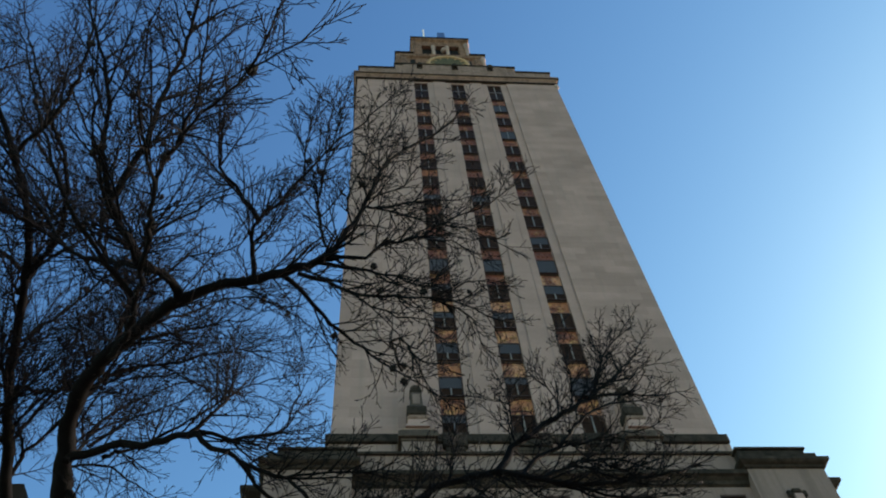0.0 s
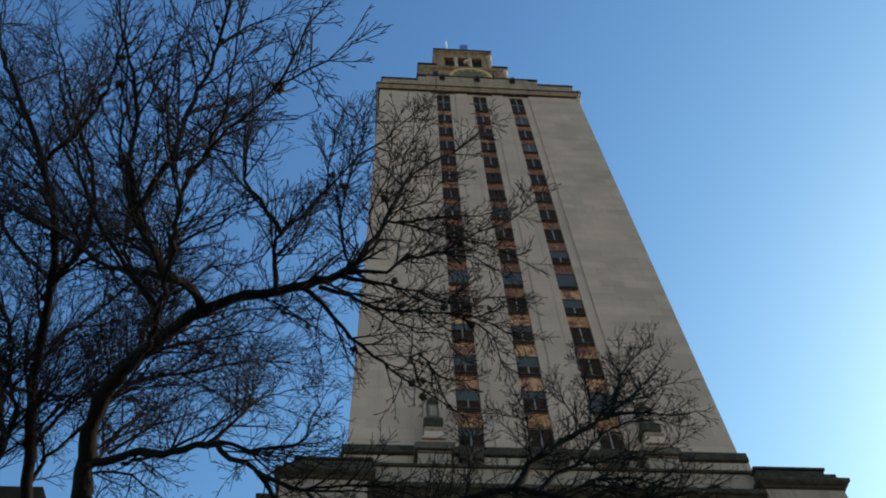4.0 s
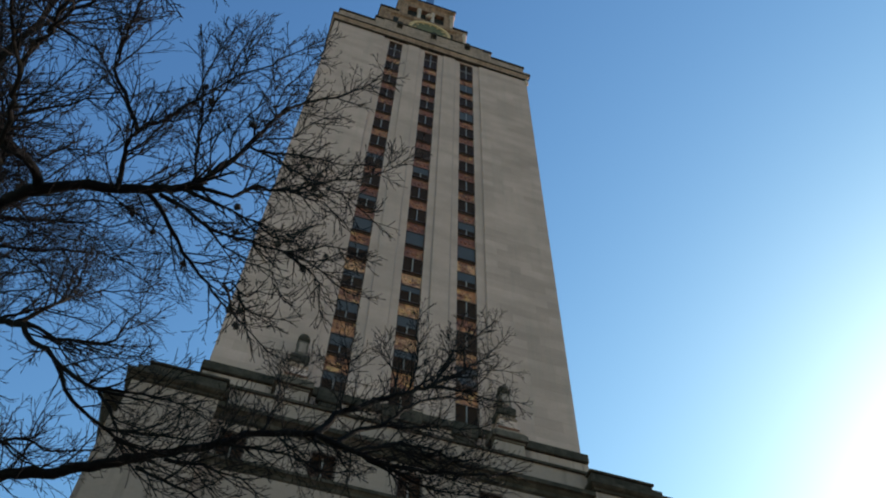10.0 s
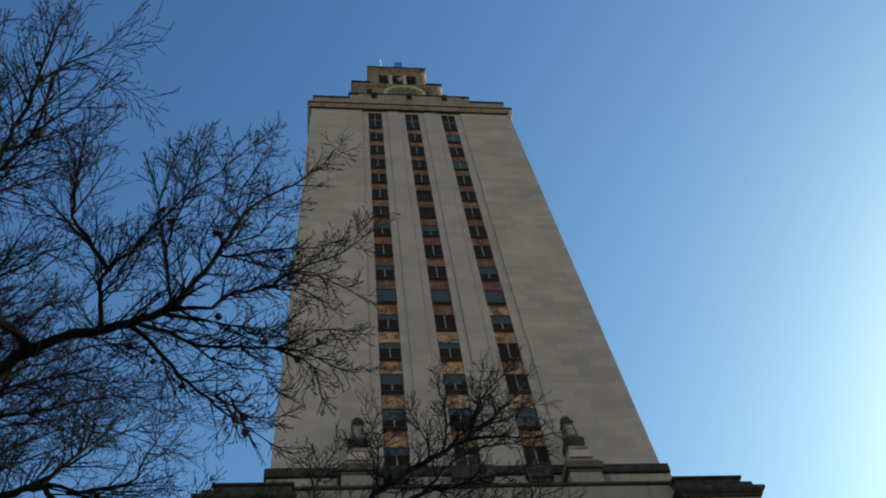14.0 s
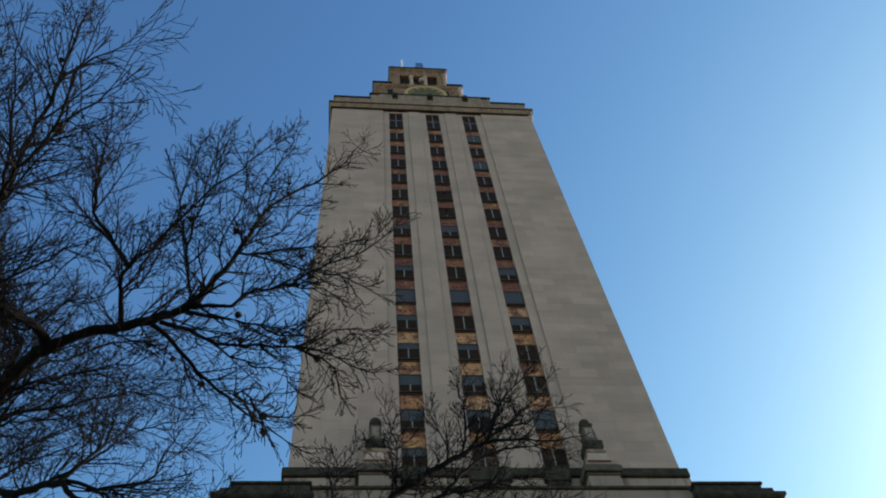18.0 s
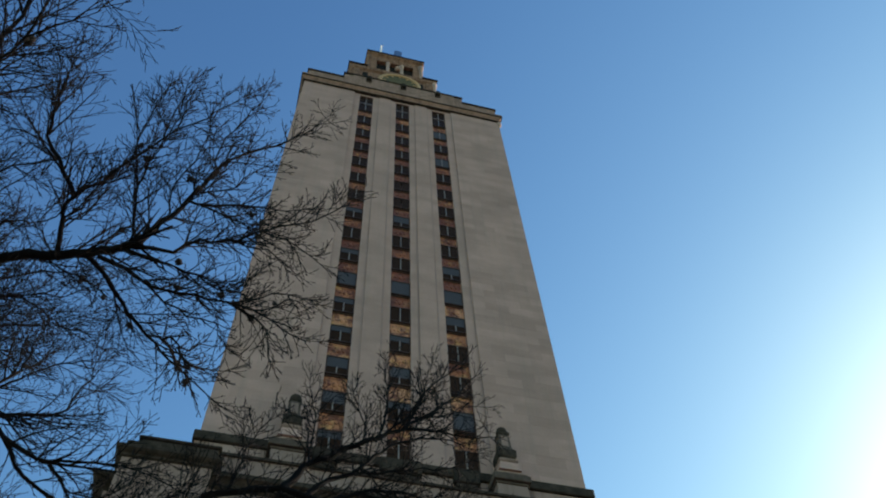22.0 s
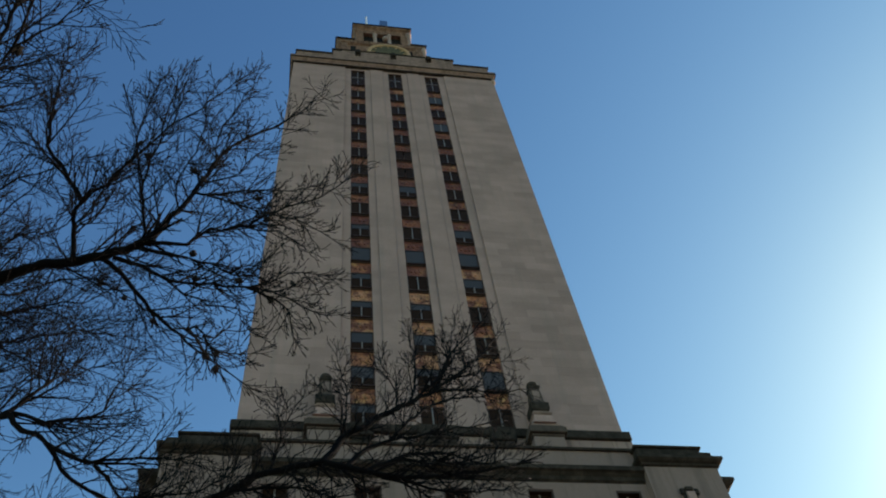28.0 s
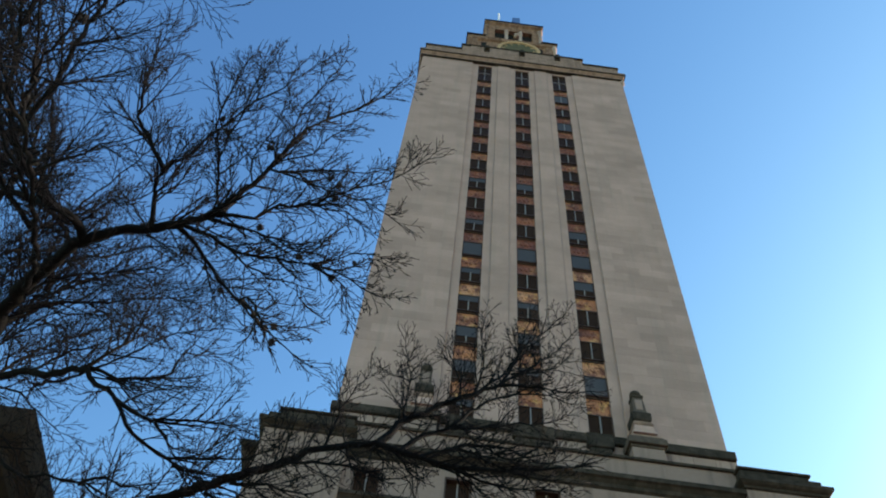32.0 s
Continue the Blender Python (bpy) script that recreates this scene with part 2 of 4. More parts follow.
def moulding(x0, x1, y, z0, z1, out, back):
    """A stepped cornice running along x: each step leans out further. out: how far the top step stands proud of y."""
    bm = bmesh.new()
    h = z1 - z0
    prof = [(y, z0), (y - out * 0.3, z0 + h * 0.12), (y - out * 0.35, z0 + h * 0.35), (y - out * 0.7, z0 + h * 0.55), (y - out, z0 + h * 0.62), (y - out, z0 + h * 0.93), (y - out * 0.85, z1), (back, z1), (back, z0)]
    a = [bm.verts.new((x0, p[0], p[1])) for p in prof]
    b = [bm.verts.new((x1, p[0], p[1])) for p in prof]
    bm.faces.new(a)
    bm.faces.new(b[::-1])
    for i in range(len(prof)):
        j = (i + 1) % len(prof)
        bm.faces.new((a[i], b[i], b[j], a[j]))
    return bm


def ring_moulding(x0, x1, y0, y1, prof):
    """A cornice round a block: prof lists (out, z) from below to above."""
    bm = bmesh.new()
    loops = []
    for o, z in prof:
        loops.append([bm.verts.new(p) for p in ((x0 - o, y0 - o, z), (x1 + o, y0 - o, z), (x1 + o, y1 + o, z), (x0 - o, y1 + o, z))])
    for a, b in zip(loops, loops[1:]):
        for i in range(4):
            j = (i + 1) % 4
            bm.faces.new((a[i], a[j], b[j], b[i]))
    bm.faces.new(loops[0][::-1])
    bm.faces.new(loops[-1])
    return bm


def lathe(prof, sides=16, at=(0, 0, 0)):
    bm = bmesh.new()
    loops = []
    for r, z in prof:
        row = []
        for i in range(sides):
            a = 2 * math.pi * (i + 0.5) / sides
            row.append(bm.verts.new((at[0] + r * math.cos(a), at[1] + r * math.sin(a), at[2] + z)))
        loops.append(row)
    for a, b in zip(loops, loops[1:]):
        for i in range(sides):
            j = (i + 1) % sides
            bm.faces.new((a[i], a[j], b[j], b[i]))
    bm.faces.new(loops[0][::-1])
    bm.faces.new(loops[-1])
    return bm


# ---- ground ----
# out of view; its colour holds the plaza's shade and sets the bounce light
g = boxes((-1500, 1500, -1500, 1500, -0.3, 0.0))
tagged(part("ground", g, paving), "unseen stone paving of the plaza, darkened for its shade", "ground", kind="structure")

# ---- tower ----
XC = 6.09
FACE, GLASS_Y = 25.0, 25.22
X0, X1 = XC - 8.03, XC + 8.01
ZB, ZT = 24.0, 67.0
STRIPS = [2.58, 5.51, 8.45]
SW = 1.08
FLOOR = 2.438
tower = thing("tower", (XC, FACE, 0), "tall shaded limestone tower with three bronze window strips", "tower")
tower.location = (0, 0, 0)

wall = part("wall", boxes((X0 + 0.02, X1 - 0.02, GLASS_Y + 0.25, FACE + 16.1, 0, ZT + 1.6)), limestone_joined, tower)
edge_l, edge_r = X0 + 4.06, X1 - 4.06
for a, b, y in ((edge_l, STRIPS[0], FACE + 0.1), (STRIPS[2] + SW, edge_r, FACE + 0.1)):
    part("jamb", boxes((a, b, y, GLASS_Y + 0.25, ZB, ZT)), limestone_joined, tower)
for i in (0, 1):
    a, b = STRIPS[i] + SW, STRIPS[i + 1]
    part("pier", boxes((a, b, FACE + 0.1, GLASS_Y + 0.25, ZB, ZT), (a + 0.45, b - 0.45, FACE + 0.03, FACE + 0.1, ZB, ZT), bevel=0.01), limestone_joined, tower)
# stained joints where the piers step back
for x in [STRIPS[0] - 0.5, STRIPS[2] + SW + 0.44] + [v for i in (0, 1) for v in (STRIPS[i] + SW + 0.37, STRIPS[i + 1] - 0.45)]:
    part("joint", boxes((x, x + 0.08, FACE + 0.095, FACE + 0.12, ZB, ZT - 0.6)), joint_stone, tower)
# windows: the top one is tall, the others one storey apart
WH = 1.27
TOPS = [66.15] + [62.19 - FLOOR * k for k in range(15)]
TOP_H = TOPS[0] - TOPS[1] - (FLOOR - WH)
brng = random.Random(8)
for s in STRIPS:
    part("lintel", boxes((s, s + SW, FACE + 0.1, GLASS_Y + 0.25, TOPS[0], ZT)), limestone_joined, tower)



def window_meshes(h):
    w = SW
    fr = boxes((0, 0.05, -0.06, 0.04, 0, h), (w - 0.05, w, -0.06, 0.04, 0, h), (0.05, w - 0.05, -0.06, 0.22, 0, 0.06), (0.05, w - 0.05, -0.06, 0.22, h - 0.06, h))
    return dict(frame=mesh_of("frame", fr, rust_frame),
                pane=mesh_of("pane", boxes((0.05, w / 2 - 0.03, -0.01, 0.01, 0.06, h - 0.06)), glass),
                bar=mesh_of("mullion", boxes((w / 2 - 0.024, w / 2 + 0.024, -0.07, 0.03, 0.06, h - 0.06)), white_bar),
                rail=mesh_of("rail", boxes((0.05, w - 0.05, -0.055, -0.015, h * 0.52, h * 0.52 + 0.05)), rust_frame),
                rail_white=mesh_of("rail", boxes((0.05, w - 0.05, -0.055, -0.015, h * 0.5, h * 0.5 + 0.06)), white_bar))


kit, kit_top = window_meshes(WH), window_meshes(TOP_H)
shade = {0.35: None, 0.6: None, 0.95: None}
for k in shade:
    shade[k] = mesh_of("blind", boxes((0.06, SW - 0.06, -0.035, -0.02, 0.07 + (WH - 0.14) * (1 - k), WH - 0.07)), blind)
short_bar = {k: mesh_of("mullion", boxes((SW / 2 - 0.024, SW / 2 + 0.024, -0.07, 0.03, 0.06, 0.07 + (WH - 0.14) * (1 - k))), white_bar) for k in (0.35, 0.6)}
BLINDS = {(0, 10): 0.95, (0, 12): 0.35, (0, 13): 0.6, (0, 14): 0.6, (0, 15): 0.35, (0, 7): 0.35, (0, 9): 0.35, (1, 7): 0.6, (1, 10): 0.95, (1, 13): 0.6, (1, 0): None, (2, 1): 0.95, (2, 3): 0.95, (2, 9): 0.6, (2, 10): 0.95, (2, 11): 0.6, (0, 11): 0.35, (1, 14): 0.35, (1, 12): 0.35, (2, 14): 0.95}
for c, s in enumerate(STRIPS):
    for f, top in enumerate(TOPS):
        h = TOP_H if f == 0 else WH
        k = kit_top if f == 0 else kit
        win = part("window", k["frame"], None, tower)
        win.location = (s, GLASS_Y, top - h)
        a = part("pane", k["pane"], None, win)
        b = part("pane", k["pane"], None, win)
        b.location = (SW / 2 - 0.02, 0, 0)
        drawn = BLINDS.get((c, f))
        if not (c == 1 and f in (5, 6)) and (drawn != 0.95 or f < 5):
            part("mullion", short_bar.get(drawn, k["bar"]), None, win)
        if f == 0:
            part("rail", k["rail_white"], None, win)
        if drawn:
            part("blind", shade[drawn], None, win, "dark blue-grey window blind")

# spandrels: ornamented bronze panels between the windows
sp_h = FLOOR - WH


def spandrel_mesh(material):
    """A panel with a raised border, a round boss between two scrolls and a row of studs."""
    bm = boxes((0, SW, 0.0, 0.16, 0, sp_h), bevel=0.008)
    for x in (0.05, SW - 0.12):
        box(bm, x, x + 0.07, -0.03, 0.0, 0.12, sp_h - 0.14, bevel=0.01)
    for z in (0.12, sp_h - 0.22):
        box(bm, 0.13, SW - 0.13, -0.025, 0.0, z, z + 0.07, bevel=0.01)
    for x, z, r, tall in ((0.5, 0.5, 0.13, 1.3), (0.27, 0.5, 0.1, 1.0), (0.73, 0.5, 0.1, 1.0), (0.36, 0.68, 0.06, 1.0), (0.64, 0.68, 0.06, 1.0), (0.36, 0.32, 0.06, 1.0), (0.64, 0.32, 0.06, 1.0)):
        q = bmesh.ops.create_uvsphere(bm, u_segments=8, v_segments=5, radius=r)
        bmesh.ops.scale(bm, vec=(1.0, 0.55, tall), verts=q["verts"])
        bmesh.ops.translate(bm, vec=(x * SW, 0.0, sp_h * z), verts=q["verts"])
    return mesh_of("spandrel", bm, material)


sp_mesh, sp_stained, sp_rusty = spandrel_mesh(bronze), spandrel_mesh(stained_bronze), spandrel_mesh(rusty_bronze)
sill_mesh = mesh_of("sill", boxes((0, SW, -0.06, 0.0, sp_h - 0.1, sp_h), bevel=0.01), rust_frame)
lip_mesh = mesh_of("lip", boxes((0, SW, -0.04, 0.0, 0, 0.08), bevel=0.01), rust_frame)
for c, s in enumerate(STRIPS):
    for f in range(15):
        top = TOPS[f] - (TOP_H if f == 0 else WH)
        worn = (c == 1 and 1 < f < 11 and f != 8) or (c != 1 and f in (2, 4, 6, 8, 9))
        sp = part("spandrel", sp_rusty if worn else sp_stained if f < 10 else sp_mesh, None, tower, "dark rust-red bronze panel" if worn else "")
        sp.location = (s, GLASS_Y + 0.08, top - sp_h)
        part("sill", sill_mesh, None, sp)
        part("lip", lip_mesh, None, sp)

# cornice and parapet of the observation deck
part("cornice", ring_moulding(X0, X1, FACE, FACE + 16.1, [(0.0, 66.55), (0.08, 66.6), (0.08, 66.85), (0.16, 66.95), (0.3, 67.2), (0.3, 67.5), (0.24, 67.57), (0.0, 67.59)]), trim_stone, tower)
part("parapet", boxes((X0 + 0.1, X1 - 0.1, FACE + 0.02, FACE + 0.6, 67.59, 69.1), bevel=0.02), trim_stone, tower)
part("parapet", boxes((X0 + 0.1, X0 + 0.7, FACE + 0.6, FACE + 16, 67.59, 69.1), bevel=0.02), limestone_joined, tower)
part("parapet", boxes((X1 - 0.7, X1 - 0.1, FACE + 0.6, FACE + 16, 67.59, 69.1), bevel=0.02), limestone_joined, tower)
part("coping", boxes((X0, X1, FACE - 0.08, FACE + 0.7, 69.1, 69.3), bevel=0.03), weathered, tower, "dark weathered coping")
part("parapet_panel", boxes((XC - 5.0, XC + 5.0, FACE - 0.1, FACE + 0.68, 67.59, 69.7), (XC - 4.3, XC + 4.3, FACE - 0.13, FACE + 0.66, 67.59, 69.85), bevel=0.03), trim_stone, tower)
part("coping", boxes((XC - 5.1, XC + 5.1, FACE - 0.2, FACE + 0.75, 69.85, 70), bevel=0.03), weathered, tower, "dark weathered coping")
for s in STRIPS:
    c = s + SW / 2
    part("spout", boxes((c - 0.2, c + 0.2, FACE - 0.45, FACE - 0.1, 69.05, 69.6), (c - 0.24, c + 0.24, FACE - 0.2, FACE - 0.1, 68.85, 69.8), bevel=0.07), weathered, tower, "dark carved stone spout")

# near-black strips: painted shade lines below the cornice and below its lip
part("drip_moulding", ring_moulding(X0, X1, FACE, FACE + 16.1, [(0.02, 66.42), (0.15, 66.45), (0.15, 66.53), (0.02, 66.545)]), weathered, tower, "dark drip moulding that draws the cornice's shade line")
part("drip_moulding", ring_moulding(X0, X1, FACE, FACE + 16.1, [(0.2, 67.1), (0.325, 67.13), (0.325, 67.22), (0.2, 67.25)]), weathered, tower, "dark drip moulding that draws the cornice's shade line")

# belfry above the deck with its clock
PY = 28.6
TX = XC - 0.3
part("belfry_base", boxes((TX - 4.15, TX + 4.15, PY, PY + 9, 68, 82.0), bevel=0.03), bounce_warm_stone, tower)
for a, b in ((-4.15, -3.3), (3.3, 4.15)):
    part("corner_pier", boxes((TX + a, TX + b, PY - 0.18, PY, 68, 82.0), bevel=0.03), bounce_warm_stone, tower)
for x in (-2.75, 2.75):
    part("niche", boxes((TX + x - 0.26, TX + x + 0.26, PY - 0.02, PY + 0.1, 79.6, 81.6)), recess_dark, tower, "dark window niche")
part("belfry_cornice", ring_moulding(TX - 4.15, TX + 4.15, PY, PY + 9, [(0, 82.0), (0.2, 82.2), (0.25, 82.7), (0.15, 82.85), (0, 82.87)]), bounce_warm_stone, tower)
for a, b in ((-4.5, -2.6), (2.9, 4.5)):
    part("tier_roof", boxes((TX + a, TX + b, PY - 0.35, PY + 9.2, 82.87, 83.02), bevel=0.02), brown_stone, tower, "dark roof edge")
BX = XC - 0.1
BZ = 83.0
part("belfry", boxes((BX - 2.6, BX + 2.6, PY + 0.6, PY + 6, BZ - 0.2, BZ + 3.8), bevel=0.03), bounce_warm_stone, tower)
part("belfry_front", boxes((BX - 2.7, BX - 1.9, PY + 0.1, PY + 0.6, BZ - 0.2, BZ + 3.8), (BX + 1.9, BX + 2.7, PY + 0.1, PY + 0.6, BZ - 0.2, BZ + 3.8), (BX - 1.9, BX + 1.9, PY + 0.1, PY + 0.6, BZ - 0.2, BZ + 0.1), (BX - 1.9, BX + 1.9, PY + 0.1, PY + 0.6, BZ + 3.3, BZ + 3.8), bevel=0.03), bounce_warm_stone, tower)
for x in (-0.72, 0.72):
    part("column", lathe([(0.26, BZ + 0.1), (0.26, BZ + 0.7), (0.2, BZ + 0.8), (0.18, BZ + 2.9), (0.26, BZ + 3.1), (0.26, BZ + 3.3)], 12, (BX + x, PY + 0.28, 0)), pale_stone, tower, smooth=True)
# dark sheets stand in for the unlit depth behind the columns
for x in (-1.5, 0.0, 1.5):
    part("opening", boxes((BX + x - 0.6, BX + x + 0.6, PY + 0.5, PY + 0.59, BZ + 0.1, BZ + 3.28)), recess_dark, tower, "dark opening behind the columns")
for s in (-1, 1):
    xs = sorted((BX + s * 2.7, BX + s * 3.15))
    part("scroll_bracket", boxes((xs[0], xs[1], PY + 0.3, PY + 1.6, BZ - 0.13, BZ + 0.9), (min(xs[0], BX + s * 2.7), max(BX + s * 2.7, BX + s * 2.95), PY + 0.35, PY + 1.5, BZ + 0.9, BZ + 1.5), bevel=0.05), bounce_warm_stone, tower)
part("bell_lamp", lathe([(0.2, 0.0), (0.34, 0.3), (0.3, 0.7), (0.12, 0.9)], 12, (BX + 0.35, PY + 0.3, BZ + 2.0)), pale_stone, tower, "pale round lamp between the columns", smooth=True)
part("entablature", ring_moulding(BX - 2.7, BX + 2.7, PY + 0.1, PY + 6, [(0, BZ + 3.8), (0.06, BZ + 4.2), (0.2, BZ + 4.4), (0.3, BZ + 4.5), (0.3, BZ + 4.75), (0.2, BZ + 4.8), (0, BZ + 4.82)]), bounce_warm_stone, tower)
part("roof_edge", boxes((BX - 3.05, BX + 3.05, PY - 0.28, PY + 6.3, BZ + 4.82, BZ + 4.98), bevel=0.02), brown_stone, tower, "dark roof edge")
# right-hand shafts take the paler stone: sunlight on that side, as colour
for x in (-2.72, 2.72):
    part("corner_shaft", lathe([(0.26, BZ - 0.1), (0.26, BZ + 0.3), (0.2, BZ + 0.4), (0.18, BZ + 3.0), (0.26, BZ + 3.3), (0.3, BZ + 3.8)], 14, (BX + x, PY + 0.12, 0)), pale_stone if x > 0 else bounce_warm_stone, tower, smooth=True)
for x in (-4.16, 4.16):
    part("corner_shaft", lathe([(0.18, 68), (0.18, 81.2), (0.24, 81.5), (0.26, 82.0)], 14, (TX + x, PY - 0.1, 0)), pale_stone if x > 0 else bounce_warm_stone, tower, smooth=True)
# added at the right corner only, pale to give a sun glint
part("corner_corbel", lathe([(0.04, 65.6), (0.13, 65.8), (0.19, 66.0), (0.19, 66.42)], 10, (X1 + 0.02, FACE + 0.05, 0)), pale_stone, tower)
clock = part("clock", lathe([(1.75, -0.05), (1.75, 0.1)], 40), dial_paint, tower, "brown-green clock dial inside a pale ring")
clock.matrix_basis = pose(XC + 0.3, PY - 0.35, 79.5, 90, 0, 0)
part("ring", lathe([(1.7, 0.0), (1.7, 0.14), (1.78, 0.2), (2.0, 0.2), (2.08, 0.12), (2.08, 0.0)], 40), gilt, clock, "pale golden clock ring", smooth=True)
for k in range(12):
    mark = part("hour_mark", boxes((-0.06, 0.06, 1.32, 1.62, 0.1, 0.14)), gilt, clock)
    mark.matrix_basis = pose(0, 0, 0, 0, 0, 30 * k)
part("mast", lathe([(0.1, BZ + 4.9), (0.08, BZ + 7.7)], 8, (BX - 1.6, PY - 0.1, 0)), white_paint, tower, "thin white mast")
part("roof_box", boxes((BX - 0.15, BX + 0.65, PY - 0.1, PY + 0.7, BZ + 4.98, BZ + 7.1), bevel=0.03), blue_box, tower, "small blue steel box on the roof")

# ---- lower block below the tower ----
base = thing("base_building", (0, 0, 0), "shaded limestone lower block with dark weathered cornices", "building")
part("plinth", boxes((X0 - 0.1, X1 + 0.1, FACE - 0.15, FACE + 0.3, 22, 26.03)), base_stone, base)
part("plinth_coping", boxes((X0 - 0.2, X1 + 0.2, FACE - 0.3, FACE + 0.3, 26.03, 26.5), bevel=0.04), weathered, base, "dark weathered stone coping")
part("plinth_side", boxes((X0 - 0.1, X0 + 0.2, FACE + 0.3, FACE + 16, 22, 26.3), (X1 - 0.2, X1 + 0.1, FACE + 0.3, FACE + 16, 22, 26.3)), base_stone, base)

for k in range(18):   # upright stones of the plinth between the pedestals
    x = X0 + 0.05 + k * 0.9
    part("plinth_stone", boxes((x, x + 0.88, FACE - 0.17, FACE - 0.14, 24.2, 26.02), bevel=0.008), streaked_stone, base)
for a, b in ((2.5, 3.5), (5.2, 6.9), (8.2, 9.3)):   # heavier coping blocks below the window strips
    part("coping_block", boxes((a, b, FACE - 0.42, FACE + 0.2, 25.7, 26.45), (a + 0.1, b - 0.1, FACE - 0.36, FACE + 0.2, 25.45, 25.7), bevel=0.04), weathered, base, "dark carved coping block")
BY = 23.4
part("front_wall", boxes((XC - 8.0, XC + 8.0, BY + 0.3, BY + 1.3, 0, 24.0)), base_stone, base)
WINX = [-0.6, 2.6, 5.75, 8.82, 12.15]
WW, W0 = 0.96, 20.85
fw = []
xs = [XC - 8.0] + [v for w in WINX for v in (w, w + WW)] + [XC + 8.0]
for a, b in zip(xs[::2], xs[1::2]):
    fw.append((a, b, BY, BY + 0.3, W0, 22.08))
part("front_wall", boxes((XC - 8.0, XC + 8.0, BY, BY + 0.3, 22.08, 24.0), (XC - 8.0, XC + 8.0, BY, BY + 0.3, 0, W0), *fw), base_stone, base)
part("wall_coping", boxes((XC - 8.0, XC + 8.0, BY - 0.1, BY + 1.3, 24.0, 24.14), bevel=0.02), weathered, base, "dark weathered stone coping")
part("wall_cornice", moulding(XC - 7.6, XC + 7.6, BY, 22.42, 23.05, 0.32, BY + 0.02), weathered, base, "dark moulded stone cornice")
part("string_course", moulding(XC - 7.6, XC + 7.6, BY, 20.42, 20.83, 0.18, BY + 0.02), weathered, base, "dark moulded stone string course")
for w in WINX:
    win = part("window", boxes((w, w + 0.06, BY + 0.03, BY + 0.28, W0, 22.08), (w + WW - 0.06, w + WW, BY + 0.03, BY + 0.28, W0, 22.08), (w + 0.06, w + WW - 0.06, BY + 0.02, BY + 0.28, 22.0, 22.08)), rust_frame, base)
    for a in (w + 0.06, w + WW / 2 + 0.025):
        part("pane", boxes((a, a + WW / 2 - 0.085, BY + 0.24, BY + 0.26, W0, 22.0)), glass, win)
    part("mullion", boxes((w + WW / 2 - 0.025, w + WW / 2 + 0.025, BY + 0.2, BY + 0.27, W0, 22.0)), white_bar, win)


def corner_block(x0, x1, side):
    """side: 1 where the block's outer face looks to +x, else -1."""
    y0, y1 = 23.0, 24.98
    wide0, wide1 = (x0, x1 + 0.5) if side > 0 else (x0 - 0.5, x1)
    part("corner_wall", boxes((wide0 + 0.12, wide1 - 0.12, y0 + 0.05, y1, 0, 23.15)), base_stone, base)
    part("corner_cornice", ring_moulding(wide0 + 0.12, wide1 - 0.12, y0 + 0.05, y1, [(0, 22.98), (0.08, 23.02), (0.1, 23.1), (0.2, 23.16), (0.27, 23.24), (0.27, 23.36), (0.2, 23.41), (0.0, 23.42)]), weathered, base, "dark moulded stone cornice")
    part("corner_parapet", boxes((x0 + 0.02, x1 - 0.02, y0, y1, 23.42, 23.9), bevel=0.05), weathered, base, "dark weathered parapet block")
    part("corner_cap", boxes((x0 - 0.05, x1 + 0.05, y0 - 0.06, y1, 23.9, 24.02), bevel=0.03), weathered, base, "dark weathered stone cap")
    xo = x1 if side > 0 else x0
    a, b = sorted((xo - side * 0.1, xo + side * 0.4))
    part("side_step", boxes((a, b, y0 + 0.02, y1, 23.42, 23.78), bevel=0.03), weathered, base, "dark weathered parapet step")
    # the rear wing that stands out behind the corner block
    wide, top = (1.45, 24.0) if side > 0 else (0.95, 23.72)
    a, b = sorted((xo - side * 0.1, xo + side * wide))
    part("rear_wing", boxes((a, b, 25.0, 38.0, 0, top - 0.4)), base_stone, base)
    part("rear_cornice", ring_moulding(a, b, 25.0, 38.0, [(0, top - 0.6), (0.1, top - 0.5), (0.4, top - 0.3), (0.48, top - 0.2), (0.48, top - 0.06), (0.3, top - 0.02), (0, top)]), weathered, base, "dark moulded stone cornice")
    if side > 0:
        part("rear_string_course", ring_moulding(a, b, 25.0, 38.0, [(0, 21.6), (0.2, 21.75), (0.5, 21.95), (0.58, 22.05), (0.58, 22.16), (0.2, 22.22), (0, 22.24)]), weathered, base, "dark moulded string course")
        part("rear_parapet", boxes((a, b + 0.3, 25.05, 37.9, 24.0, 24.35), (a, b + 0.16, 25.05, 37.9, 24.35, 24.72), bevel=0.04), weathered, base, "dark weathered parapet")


corner_block(13.3, 15.95, 1)
corner_block(-3.62, -0.85, -1)
# carved shield on the right corner block
part("shield", boxes((14.5, 15.05, 22.97, 23.06, 21.05, 21.8), (14.42, 14.58, 22.93, 23.06, 21.62, 21.88), (14.98, 15.14, 22.93, 23.06, 21.62, 21.88), (14.42, 14.58, 22.93, 23.06, 20.98, 21.2), (14.98, 15.14, 22.93, 23.06, 20.98, 21.2), (14.62, 14.94, 22.9, 23.06, 21.78, 21.95), (14.65, 14.92, 22.92, 23.06, 21.2, 21.62), bevel=0.03), weathered, base, "carved stone shield")

part("shield_face", boxes((14.62, 14.94, 22.88, 23.0, 21.16, 21.7), bevel=0.02), limestone, base)

